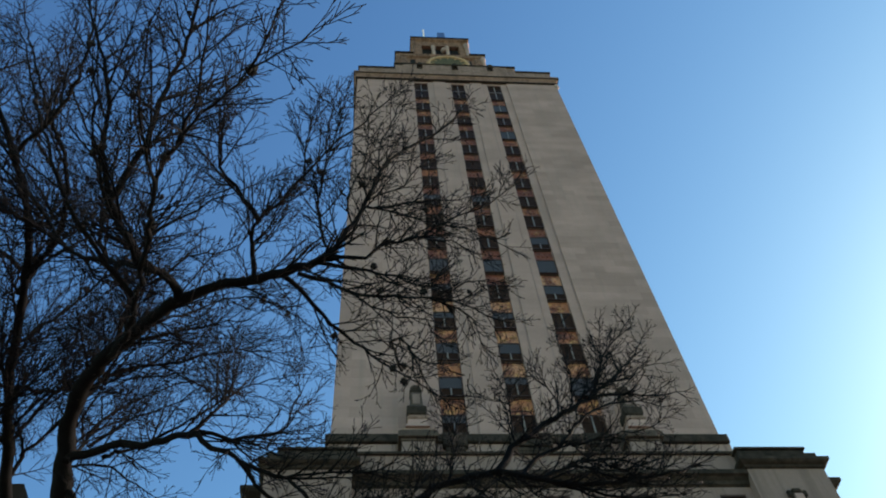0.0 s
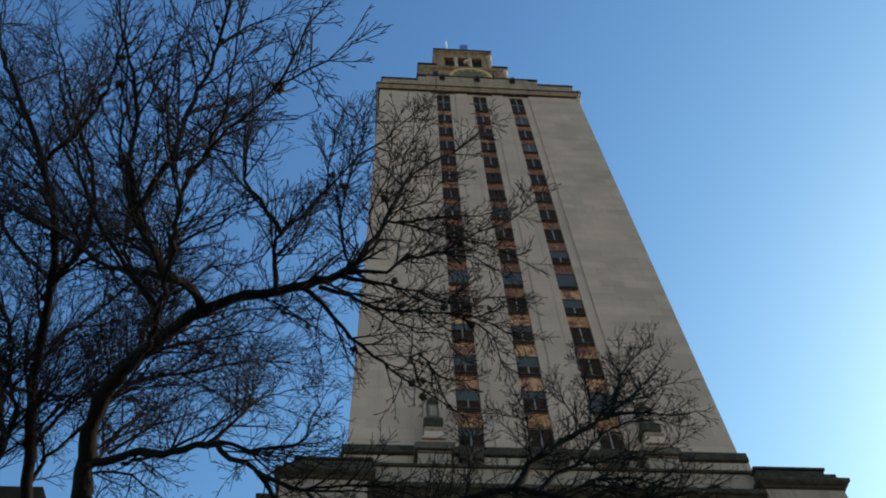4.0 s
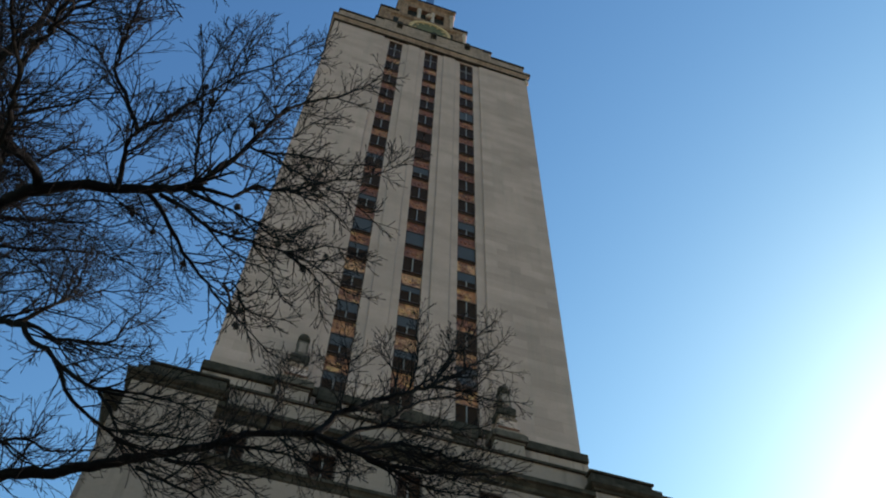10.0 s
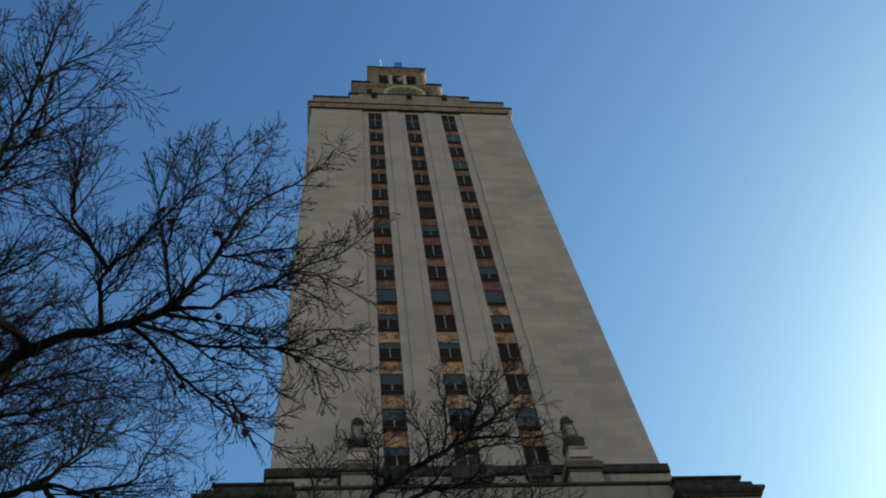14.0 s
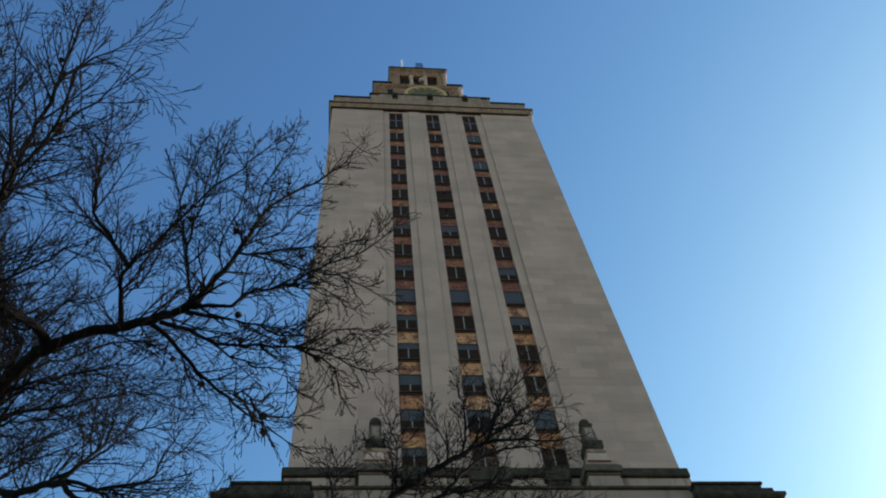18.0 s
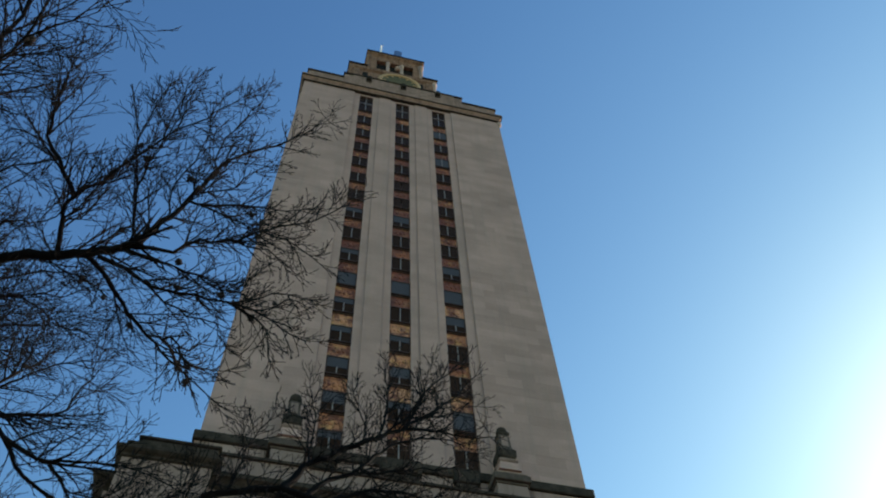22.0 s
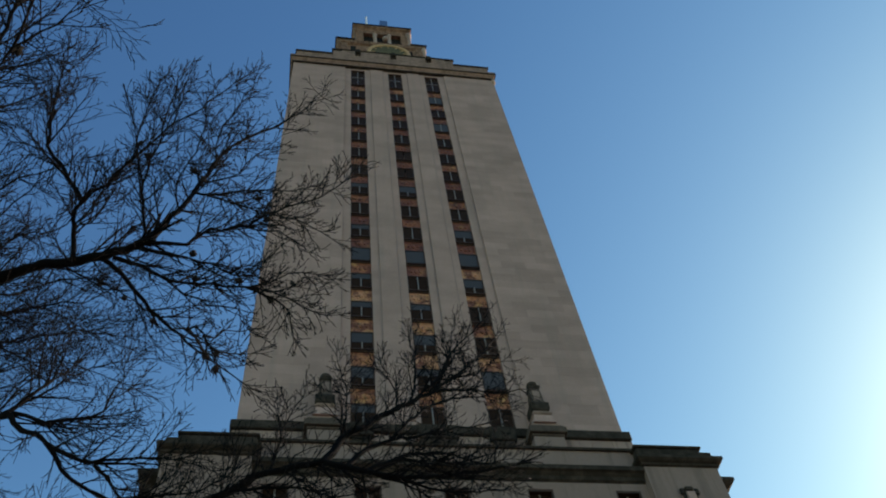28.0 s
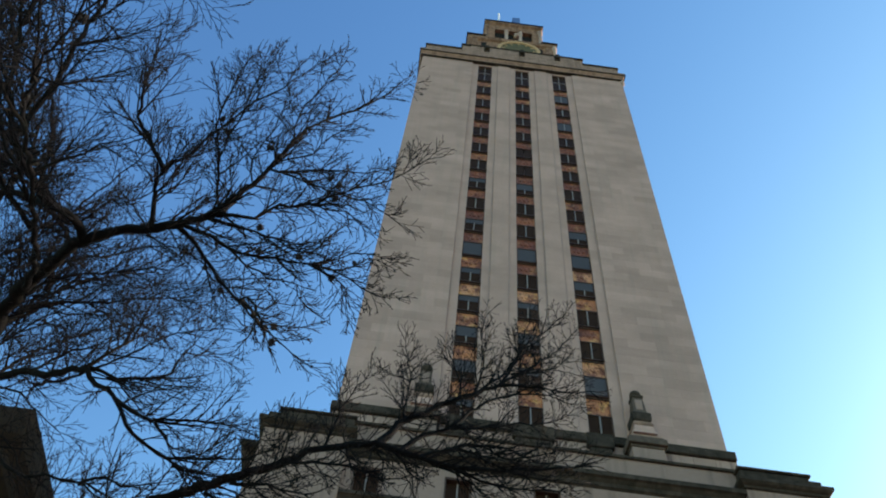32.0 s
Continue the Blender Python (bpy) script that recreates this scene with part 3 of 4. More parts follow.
# ---- urns on pedestals ----
def urn(x):
    u = thing("urn_finial", (x, 24.55, 25.92), "weathered carved stone urn finial on a square pedestal", "finial", "urn finials on the parapet")
    part("pedestal", boxes((-0.64, 0.64, -0.46, 0.45, -1.9, -0.48), bevel=0.02), base_stone, u)
    part("pedestal_cap", boxes((-0.68, 0.68, -0.5, 0.4, -0.48, -0.36), (-0.78, 0.78, -0.62, 0.4, -0.36, -0.04), (-0.7, 0.7, -0.54, 0.4, -0.04, 0.08), bevel=0.025), grey_stone, u, "grey stained moulded pedestal cap")
    part("shoulder", ring_moulding(-0.6, 0.6, -0.46, 0.3, [(0.04, 0.08), (0.04, 0.14), (-0.06, 0.26), (-0.1, 0.34)]), trim_stone, u)
    part("base_block", lathe([(0.68, 0.34), (0.66, 0.44), (0.56, 0.52), (0.54, 0.82)], 4), limestone, u)
    part("foot", lathe([(0.54, 0.82), (0.59, 0.88), (0.59, 0.96), (0.5, 1.02), (0.46, 1.12)], 4), trim_stone, u)
    part("bowl", lathe([(0.46, 1.12), (0.54, 1.18), (0.56, 1.3), (0.57, 1.54), (0.52, 1.62), (0.42, 1.68)], 4), weathered, u, "dark weathered carved bowl")
    part("stem", lathe([(0.42, 1.68), (0.38, 1.82), (0.35, 2.2), (0.3, 2.6)], 4), grey_stone, u)
    part("stem_panel", boxes((-0.15, 0.15, -0.285, -0.18, 1.84, 2.44), bevel=0.02), base_stone, u)
    part("cap", lathe([(0.3, 2.6), (0.36, 2.66), (0.36, 2.76), (0.27, 2.82)], 4), weathered, u, "dark weathered cap")
    part("knob", lathe([(0.2, 2.82), (0.25, 2.9), (0.23, 3.06), (0.12, 3.16)], 8), weathered, u, "dark weathered stone knob", smooth=True)
    return u


first_urn = urn(1.5)
copy_thing(first_urn, pose(10.45, 24.55, 25.92))

# ---- wing of the lower building, seen past the tree ----
wing = thing("wing_building", (0, 0, 0), "dark shaded building wing with a brown roof edge", "building")
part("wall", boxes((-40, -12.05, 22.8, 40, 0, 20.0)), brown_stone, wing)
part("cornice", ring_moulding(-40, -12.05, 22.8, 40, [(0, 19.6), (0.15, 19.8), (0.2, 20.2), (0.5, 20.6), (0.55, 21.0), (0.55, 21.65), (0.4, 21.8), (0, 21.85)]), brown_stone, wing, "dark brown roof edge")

# ---- tree ----
tree = thing("tree", (-4.0, 8.9, 0), "large leafless tree with dark spreading limbs and fine twigs", "tree")
ORIGIN = Vector((-4.0, 8.9, 0))
trng = random.Random(11)


class Tubes:
    def __init__(self):
        self.v, self.f = [], []

    def add(self, pts, radii, sides):
        n0 = len(self.v)
        up = Vector((0.31, 0.52, 0.8))
        for i, p in enumerate(pts):
            d = (pts[min(i + 1, len(pts) - 1)] - pts[max(i - 1, 0)]).normalized()
            a = d.cross(up)
            a = a.normalized() if a.length > 1e-3 else d.orthogonal().normalized()
            b = d.cross(a)
            for k in range(sides):
                w = 2 * math.pi * k / sides
                self.v.append(p + (a * math.cos(w) + b * math.sin(w)) * radii[i] - ORIGIN)
        for i in range(len(pts) - 1):
            for k in range(sides):
                l = (k + 1) % sides
                self.f.append((n0 + i * sides + k, n0 + i * sides + l, n0 + (i + 1) * sides + l, n0 + (i + 1) * sides + k))
        self.f.append(tuple(n0 + (len(pts) - 1) * sides + k for k in range(sides)))

    def mesh(self, name, material):
        me = bpy.data.meshes.new(name)
        me.from_pydata([tuple(p) for p in self.v], [], self.f)
        for p in me.polygons:
            p.use_smooth = True
        me.materials.append(material)
        return me


def spline(pts, step):
    pts = [Vector(p) for p in pts]
    out = []
    for i in range(len(pts) - 1):
        a, b, c, d = pts[max(i - 1, 0)], pts[i], pts[i + 1], pts[min(i + 2, len(pts) - 1)]
        n = max(2, int((c - b).length / step))
        for k in range(n):
            t = k / n
            out.append(0.5 * ((2 * b) + (c - a) * t + (2 * a - 5 * b + 4 * c - d) * t * t + (3 * b - 3 * c + d - a) * t ** 3))
    out.append(pts[-1])
    return out


def side_way(d, angle, lift=0.3):
    """A way that leaves d by about that many radians, all round it, with a lean upwards."""
    r = Vector((trng.gauss(0, 1), trng.gauss(0, 1), trng.gauss(lift, 1)))
    r = (r - d * r.dot(d)).normalized()
    return (d * math.cos(angle) + r * math.sin(angle)).normalized()


PER_METRE = (10.5, 10.0)
TWIG_LEVELS = 2
TWIG_LEAST = 0.0032


def grow(tubes, start, way, length, radius, level):
    """A twig that bows gently upwards, with side twigs that leave it to both sides at acute angles."""
    n = (8, 5, 3)[level]
    bend = (0.065, 0.075, 0.09)[level]
    side = way.cross(Vector((trng.gauss(0, 1), trng.gauss(0, 1), trng.gauss(0, 1))))
    side = side.normalized() if side.length > 1e-3 else way.orthogonal().normalized()
    bow = Vector((trng.gauss(0, 0.03), trng.gauss(0, 0.03), trng.gauss(0.045, 0.03)))
    pts, w = [start], way
    for i in range(n):
        w = (w + bow + Vector((trng.gauss(0, bend), trng.gauss(0, bend), trng.gauss(0, bend)))).normalized()
        pts.append(pts[-1] + w * (length / n))
    radii = [max(radius * (1 - 0.72 * i / n), TWIG_LEAST) for i in range(n + 1)]
    tubes.add(pts, radii, 5 if level == 0 else 3)
    if level < TWIG_LEVELS:
        count = int(length * PER_METRE[level] + trng.random())
        for k in range(count):
            t = 0.14 + 0.82 * (k + trng.uniform(0.2, 0.8)) / count
            i = min(int(t * n), n - 1)
            at = pts[i].lerp(pts[i + 1], t * n - i)
            d = (pts[i + 1] - pts[i]).normalized()
            r = side * (1 if k % 2 else -1) + d.cross(side) * trng.gauss(0, 0.45)
            r = (r - d * r.dot(d)).normalized()
            turn = trng.uniform(0.42, 0.85)
            ln = length * trng.uniform(0.34, 0.7) * (1.12 - 0.62 * t)
            grow(tubes, at, (d * math.cos(turn) + r * math.sin(turn)).normalized(), ln, max(radii[i] * 0.66, TWIG_LEAST), level + 1)


def tuft(at, size, parent):
    """A ball of short dry moss blades round a twig."""
    tb = Tubes()
    for k in range(60):
        d = Vector((trng.gauss(0, 1), trng.gauss(0, 1), trng.gauss(0, 1))).normalized()
        e = at + d * size * trng.uniform(0.4, 0.68)
        tb.add([at, at.lerp(e, 0.6) + Vector((0, 0, size * 0.04)), e], [size * 0.2, size * 0.15, 0.002], 3)
    part("moss_tuft", tb.mesh("moss_tuft", tuft_mat), None, parent, "dark tuft of ball moss")


def crown_density(p):
    """Twigs stand closest in the heart of the crown, thinner on its shaded low side."""
    if p.x < -3.6:
        return 0.95 if p.z > 10.6 else 1.6
    if p.y > 6.2 and p.x < 0.0:
        return 1.3
    return 1.7 if p.x < 0.0 else 2.05


def limb(pts, r0, r1, many=4.0, reach=1.15, tufts=0):
    sides = 10 if r0 > 0.06 else 7
    line = spline(pts, 0.12)
    for i in range(1, len(line) - 1):
        line[i] = line[i] + Vector((trng.gauss(0, 1), trng.gauss(0, 1), trng.gauss(0, 1))) * 0.012
    n = len(line)
    radii = [(r0 + (r1 - r0) * (i / (n - 1)) ** 0.8) * (1 + trng.gauss(0, 0.06)) for i in range(n)]
    tb = Tubes()
    tb.add(line, radii, sides)
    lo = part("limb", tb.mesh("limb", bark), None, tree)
    tw = Tubes()
    total = sum((b - a).length for a, b in zip(line, line[1:]))
    count = int(total * many * crown_density(line[n // 2]))
    if line[n // 2].x < -3.6:   # long, loose twigs on the trunk's side
        reach *= 1.2
    for k in range(count):
        t = 0.12 + 0.88 * (k + trng.random()) / count
        i = min(int(t * (n - 1)), n - 2)
        d = (line[i + 1] - line[i]).normalized()
        ln = reach * trng.uniform(0.4, 1.0) * (1.2 - 0.5 * t)
        grow(tw, line[i], side_way(d, trng.uniform(0.5, 1.0)), ln, min(radii[i] * 0.7, 0.005 + 0.0085 * ln), 0)
    d = (line[-1] - line[-3]).normalized()
    for k in range(3):
        grow(tw, line[-1], side_way(d, 0.3), reach * 0.6, max(r1 * 0.8, 0.004), 1)
    tagged(part("twig_mass", tw.mesh("twig_mass", backlit_twig_bark), None, lo), kind="stuff")
    for k in range(tufts):
        i = int(n * trng.uniform(0.35, 0.95))
        tuft(line[i] + Vector((trng.gauss(0, 0.04), trng.gauss(0, 0.04), trng.gauss(0, 0.04))), trng.uniform(0.04, 0.08), lo)
    return lo


tb = Tubes()
tl = spline([(-4.0, 8.9, -0.1), (-4.02, 8.88, 0.35), (-4.05, 8.9, 1.5), (-3.95, 8.8, 3.2), (-4.05, 8.75, 4.6), (-4.05, 8.7, 5.6)], 0.2)
tb.add(tl, [0.42 * (0.62 + 0.38 * math.exp(-2.2 * i / len(tl))) + 0.12 * math.exp(-14 * i / len(tl)) for i in range(len(tl))], 16)
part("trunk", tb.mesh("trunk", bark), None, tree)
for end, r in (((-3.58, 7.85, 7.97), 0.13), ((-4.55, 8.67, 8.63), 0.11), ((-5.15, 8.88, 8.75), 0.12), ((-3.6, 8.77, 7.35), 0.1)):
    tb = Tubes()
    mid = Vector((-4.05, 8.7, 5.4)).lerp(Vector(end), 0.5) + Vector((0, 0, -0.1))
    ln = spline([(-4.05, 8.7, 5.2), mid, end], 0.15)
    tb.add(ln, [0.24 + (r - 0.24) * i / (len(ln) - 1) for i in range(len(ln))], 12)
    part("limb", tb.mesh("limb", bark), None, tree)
limb([(-3.58, 7.85, 7.97), (-3.58, 7.19, 8.61), (-3.26, 6.56, 8.77), (-2.74, 5.98, 8.7), (-2.2, 5.41, 8.46), (-1.78, 5.3, 8.57), (-1.31, 5.1, 8.45), (-0.88, 4.8, 8.22)], 0.11, 0.038, 4.5, 1, 4)
limb([(-1.23, 5.04, 8.41), (-0.91, 5.3, 8.28), (-0.61, 5.45, 8.01), (-0.31, 5.5, 7.76), (-0.04, 5.5, 7.46), (0.23, 5.5, 7.23)], 0.027, 0.005, 6, 0.6, 4)
limb([(-0.88, 4.8, 8.22), (-0.72, 4.75, 8.28), (-0.65, 4.71, 8.48), (-0.54, 4.66, 8.73), (-0.44, 4.62, 9.02), (-0.32, 4.57, 9.44), (-0.23, 4.53, 9.71), (-0.06, 4.48, 9.95), (0.14, 4.44, 10.09), (0.34, 4.39, 10.29), (0.55, 4.35, 10.63), (0.74, 4.3, 11.05)], 0.036, 0.004, 7.5, 0.63, 4)
limb([(-0.44, 4.65, 9.04), (-0.26, 4.64, 9.02), (-0.05, 4.63, 9.08), (0.17, 4.62, 9.1), (0.4, 4.62, 9.13), (0.62, 4.61, 9.2), (0.85, 4.6, 9.19)], 0.014, 0.004, 9.4, 0.5, 1)
limb([(-0.31, 4.65, 9), (-0.03, 4.68, 8.92), (0.19, 4.71, 8.9), (0.47, 4.74, 8.85), (0.65, 4.77, 8.76), (0.93, 4.8, 8.58)], 0.012, 0.004, 9.4, 0.48)
limb([(-0.75, 4.78, 8.25), (-0.42, 4.75, 8.28), (-0.26, 4.72, 8.42), (-0.09, 4.69, 8.49), (0.12, 4.66, 8.53), (0.27, 4.62, 8.62), (0.47, 4.59, 8.77), (0.69, 4.56, 8.91), (0.91, 4.53, 9.1), (1.12, 4.5, 9.4)], 0.02, 0.004, 8.8, 0.56, 3)
limb([(-0.04, 4.7, 8.51), (0.33, 4.73, 8.57), (0.49, 4.77, 8.54), (0.66, 4.8, 8.41)], 0.011, 0.004, 10, 0.42)
limb([(-1.02, 4.85, 8.12), (-0.85, 4.88, 8.11), (-0.68, 4.9, 8.02), (-0.51, 4.92, 7.92), (-0.32, 4.95, 7.92), (-0.12, 4.97, 7.95), (0.08, 5, 7.98), (0.28, 5.02, 7.99), (0.48, 5.05, 8.04), (0.68, 5.07, 8.24), (0.85, 5.1, 8.38)], 0.024, 0.004, 8.8, 0.53, 3)
limb([(0.18, 5, 7.97), (0.44, 5.03, 7.86), (0.56, 5.07, 7.71), (0.62, 5.1, 7.44)], 0.011, 0.004, 11.2, 0.42)
limb([(0.28, 5, 7.96), (0.59, 5.05, 7.9), (0.81, 5.1, 7.77), (0.97, 5.15, 7.82)], 0.011, 0.004, 11.2, 0.42)
limb([(0.18, 5, 7.97), (0.42, 5.03, 8.16), (0.68, 5.07, 8.39), (0.9, 5.1, 8.32)], 0.01, 0.004, 11.2, 0.39)
limb([(-0.51, 4.9, 7.88), (-0.33, 4.93, 7.73), (-0.13, 4.95, 7.63), (0.12, 4.97, 7.6), (0.24, 5, 7.41)], 0.012, 0.004, 10, 0.48)
limb([(-0.34, 4.8, 8.09), (-0.13, 4.8, 8.02), (0.09, 4.8, 7.86), (0.23, 4.8, 7.96), (0.36, 4.8, 8.24)], 0.012, 0.004, 10, 0.48, 1)
limb([(-0.68, 4.8, 8.28), (-0.45, 4.83, 8.17), (-0.19, 4.87, 8.06), (0.03, 4.9, 7.95)], 0.013, 0.005, 7, 0.36, 2)
limb([(-0.73, 4.75, 8.3), (-0.83, 4.62, 8.53), (-0.88, 4.5, 8.73), (-0.86, 4.38, 8.84), (-0.8, 4.25, 9.19), (-0.73, 4.12, 9.59), (-0.68, 4, 10.06)], 0.016, 0.004, 8.1, 0.63, 1)
limb([(-1.46, 5.1, 8.38), (-1.48, 4.97, 8.6), (-1.5, 4.83, 8.7), (-1.45, 4.7, 8.81), (-1.27, 4.57, 8.91), (-1.08, 4.43, 9.09), (-0.91, 4.3, 9.34), (-0.72, 4.17, 9.54), (-0.46, 4.03, 9.71), (-0.18, 3.9, 10.09)], 0.028, 0.004, 8, 0.7, 1)
limb([(-0.3, 4.5, 9.31), (-0.3, 4.4, 9.55), (-0.25, 4.3, 9.89), (-0.12, 4.2, 10.28), (0.02, 4.1, 10.74)], 0.011, 0.004, 8.8, 0.5)
limb([(-0.41, 4.6, 9.07), (-0.12, 4.52, 9.2), (0.04, 4.45, 9.32), (0.19, 4.38, 9.55), (0.36, 4.3, 9.78)], 0.01, 0.004, 8.8, 0.5)
limb([(-0.55, 4.7, 8.78), (-0.59, 4.55, 8.96), (-0.53, 4.4, 9.16), (-0.42, 4.25, 9.37), (-0.42, 4.1, 9.86)], 0.011, 0.004, 8.8, 0.56, 1)
limb([(-1.03, 4.4, 9.11), (-1.03, 4.27, 9.44), (-1, 4.13, 9.84), (-0.96, 4, 10.2)], 0.01, 0.004, 8.8, 0.56)
limb([(-0.84, 4.3, 9.6), (-0.81, 4.15, 10.05), (-0.76, 4, 10.4)], 0.009, 0.004, 8.8, 0.5)
limb([(-1.23, 4.95, 8.21), (-1.08, 4.84, 8.3), (-0.9, 4.72, 8.39), (-0.75, 4.61, 8.72), (-0.74, 4.5, 8.97)], 0.013, 0.004, 7.5, 0.56)
limb([(-1.53, 5, 8.75), (-1.37, 4.87, 8.71), (-1.24, 4.73, 8.77), (-1.18, 4.6, 9.09)], 0.012, 0.004, 7.5, 0.56)
limb([(-1.45, 4.7, 8.81), (-1.61, 4.57, 9.01), (-1.88, 4.4, 9.36), (-1.92, 4.1, 9.88), (-1.92, 3.92, 10.4)], 0.026, 0.005, 6, 0.9)
limb([(-2.2, 5.41, 8.46), (-2.25, 5.19, 8.49), (-2.41, 4.97, 8.36), (-2.54, 4.64, 8.34), (-2.66, 4.25, 8.37), (-2.7, 3.88, 8.53), (-2.67, 3.41, 8.82), (-2.92, 2.94, 9.44)], 0.05, 0.01, 4.4, 1.2, 3)
limb([(-2.66, 4.25, 8.37), (-2.45, 3.97, 8.64), (-2.28, 3.6, 9.06), (-2.1, 3.13, 9.61), (-2.1, 2.84, 10.41)], 0.035, 0.008, 5.2, 1.1, 2)
limb([(-2.41, 4.97, 8.36), (-2.98, 5.19, 8.81), (-3.45, 5.3, 9.18), (-3.88, 5.08, 9.72), (-4.5, 4.75, 10.18), (-5.06, 4.44, 10.41)], 0.035, 0.008, 5, 1.2, 2)
limb([(-2.1, 3.13, 9.61), (-1.83, 2.99, 9.88), (-1.57, 2.89, 9.89)], 0.016, 0.005)
limb([(-4.55, 8.67, 8.63), (-4.54, 7.98, 9.06), (-4.45, 7.06, 9.41), (-4.22, 6.1, 9.79), (-4.14, 5.41, 10.02), (-4.23, 4.75, 10.22), (-4.66, 4.16, 10.88), (-5.53, 3.6, 12.3)], 0.075, 0.015, 3.6, 1.4)
limb([(-4.22, 6.1, 9.79), (-3.8, 5.53, 9.98), (-3.71, 4.86, 10.2), (-3.9, 4.25, 10.48), (-4.36, 3.69, 11.5)], 0.04, 0.008, 2.6, 1)
limb([(-4.23, 4.75, 10.22), (-3.69, 4.25, 10.33), (-3.48, 3.78, 10.82), (-3.68, 3.31, 12.4)], 0.03, 0.006, 3.2, 1.1)
limb([(-5.15, 8.88, 8.75), (-5.3, 8.39, 9.08), (-5.7, 8.12, 9.36), (-6.24, 7.71, 9.65), (-6.83, 7.06, 10.09)], 0.08, 0.035, 3, 1.6)
limb([(-5.28, 8.5, 9.02), (-4.86, 7.98, 9.12), (-4.8, 7.32, 9.23), (-4.56, 6.56, 9.31), (-4.76, 5.75, 9.56), (-4.97, 4.97, 9.78)], 0.045, 0.01, 4.5, 1.3)
limb([(-4.86, 7.98, 9.12), (-4.68, 7.45, 9.29), (-4.96, 6.8, 9.47), (-5.34, 6.56, 9.57), (-5.91, 5.98, 9.77)], 0.035, 0.01, 5, 1.3)
limb([(-3.58, 7.45, 8.35), (-3.05, 7.2, 8.29), (-2.55, 6.9, 8.06), (-2.12, 6.6, 7.86), (-1.86, 6.5, 7.61), (-1.56, 6.45, 7.38), (-1.35, 6.5, 7.13), (-1.2, 6.6, 7.04), (-0.83, 6.7, 6.89)], 0.055, 0.014, 5, 0.75)
limb([(-2.12, 6.6, 7.86), (-1.93, 6.6, 8.13), (-1.81, 6.65, 8.48), (-1.86, 6.7, 9.11)], 0.026, 0.006, 9, 0.85)
limb([(-2, 6.55, 7.85), (-1.69, 6.5, 7.71), (-1.38, 6.45, 7.69), (-1.15, 6.4, 7.79), (-1.07, 6.4, 8.25), (-1.08, 6.4, 8.47)], 0.022, 0.005, 9, 0.75)
limb([(-3.44, 6.92, 8.67), (-3.25, 7.06, 9.35), (-2.71, 7.19, 9.63), (-2.12, 7.19, 9.89), (-1.45, 7.19, 9.87)], 0.032, 0.006, 6, 1.2)
limb([(-1.56, 6.45, 7.38), (-1.18, 6.4, 7.12), (-0.92, 6.4, 7.08), (-0.55, 6.4, 7.11)], 0.028, 0.006, 8, 0.7)
limb([(-1.05, 6.4, 7.08), (-0.9, 6.4, 6.92), (-0.79, 6.4, 6.8), (-0.54, 6.4, 6.78)], 0.018, 0.005, 8, 0.6)
limb([(-1.12, 6.4, 7.1), (-0.72, 6.4, 7.19), (-0.34, 6.4, 7.16), (0.06, 6.4, 7)], 0.016, 0.004, 9, 0.6)
limb([(-0.89, 6.6, 6.86), (-0.42, 6.5, 6.86), (-0.01, 6.4, 6.86), (0.24, 6.4, 7.18)], 0.016, 0.004, 9, 0.6)
limb([(-0.8, 6.6, 6.78), (-0.52, 6.6, 6.73), (-0.21, 6.6, 6.72), (0.15, 6.6, 6.72)], 0.016, 0.004, 9, 0.6)
limb([(-3.3, 6.65, 8.74), (-3.04, 6.68, 9.34), (-2.51, 6.68, 9.64), (-1.79, 6.56, 9.69), (-1.42, 6.45, 9.94)], 0.024, 0.005, 6, 1.2)
limb([(-3.52, 7.53, 8.5), (-3.71, 8.25, 9.8), (-3.26, 8.53, 10.67), (-2.63, 8.67, 11.06), (-1.78, 8.77, 10.79)], 0.028, 0.005, 6, 1.1)
limb([(-5.88, 7.98, 9.46), (-4.72, 7.85, 11.44), (-4.14, 7.45, 11.71), (-3.64, 7.06, 12.15), (-3.07, 6.56, 12.44)], 0.04, 0.008, 3.6, 1.2, 3)
limb([(-5.43, 7.93, 10.22), (-4.6, 8.67, 10.85), (-4.15, 8.53, 11.55), (-3.38, 8.39, 11.78), (-2.5, 8.25, 11.49)], 0.035, 0.007, 3.4, 1.1)
limb([(-5.08, 7.32, 11.22), (-4.68, 6.8, 11.69), (-4.61, 6.33, 12.27), (-5.1, 5.87, 12.89), (-5.39, 5.19, 13.29)], 0.04, 0.008, 2.6, 1.1, 3)
limb([(-4.95, 7.15, 11.38), (-5.58, 6.56, 11.71), (-5.89, 6.1, 12.42), (-5.71, 5.41, 13.18)], 0.04, 0.01, 2.6, 1.2)
limb([(-3.58, 7.67, 8.15), (-2.79, 7.6, 7.35), (-2.29, 7.5, 7.2), (-1.86, 7.4, 7.06), (-1.47, 7.3, 6.85)], 0.034, 0.008, 5, 0.75)
limb([(-1.9, 7.4, 7.07), (-1.78, 7.4, 7.18), (-1.59, 7.4, 7.18), (-1.4, 7.4, 7.12), (-1.08, 7.4, 7.25)], 0.02, 0.005, 6, 0.6)
limb([(-3.5, 7.5, 8.3), (-3.43, 7.5, 8.33), (-3.1, 7.5, 8.26), (-2.75, 7.5, 8.03), (-2.43, 7.5, 7.8)], 0.02, 0.004, 8, 0.7)
limb([(-3.58, 7.67, 8.15), (-3.28, 7.6, 7.84), (-2.88, 7.6, 7.63), (-2.58, 7.6, 7.26), (-2.37, 7.6, 6.97)], 0.018, 0.004, 7, 0.6)
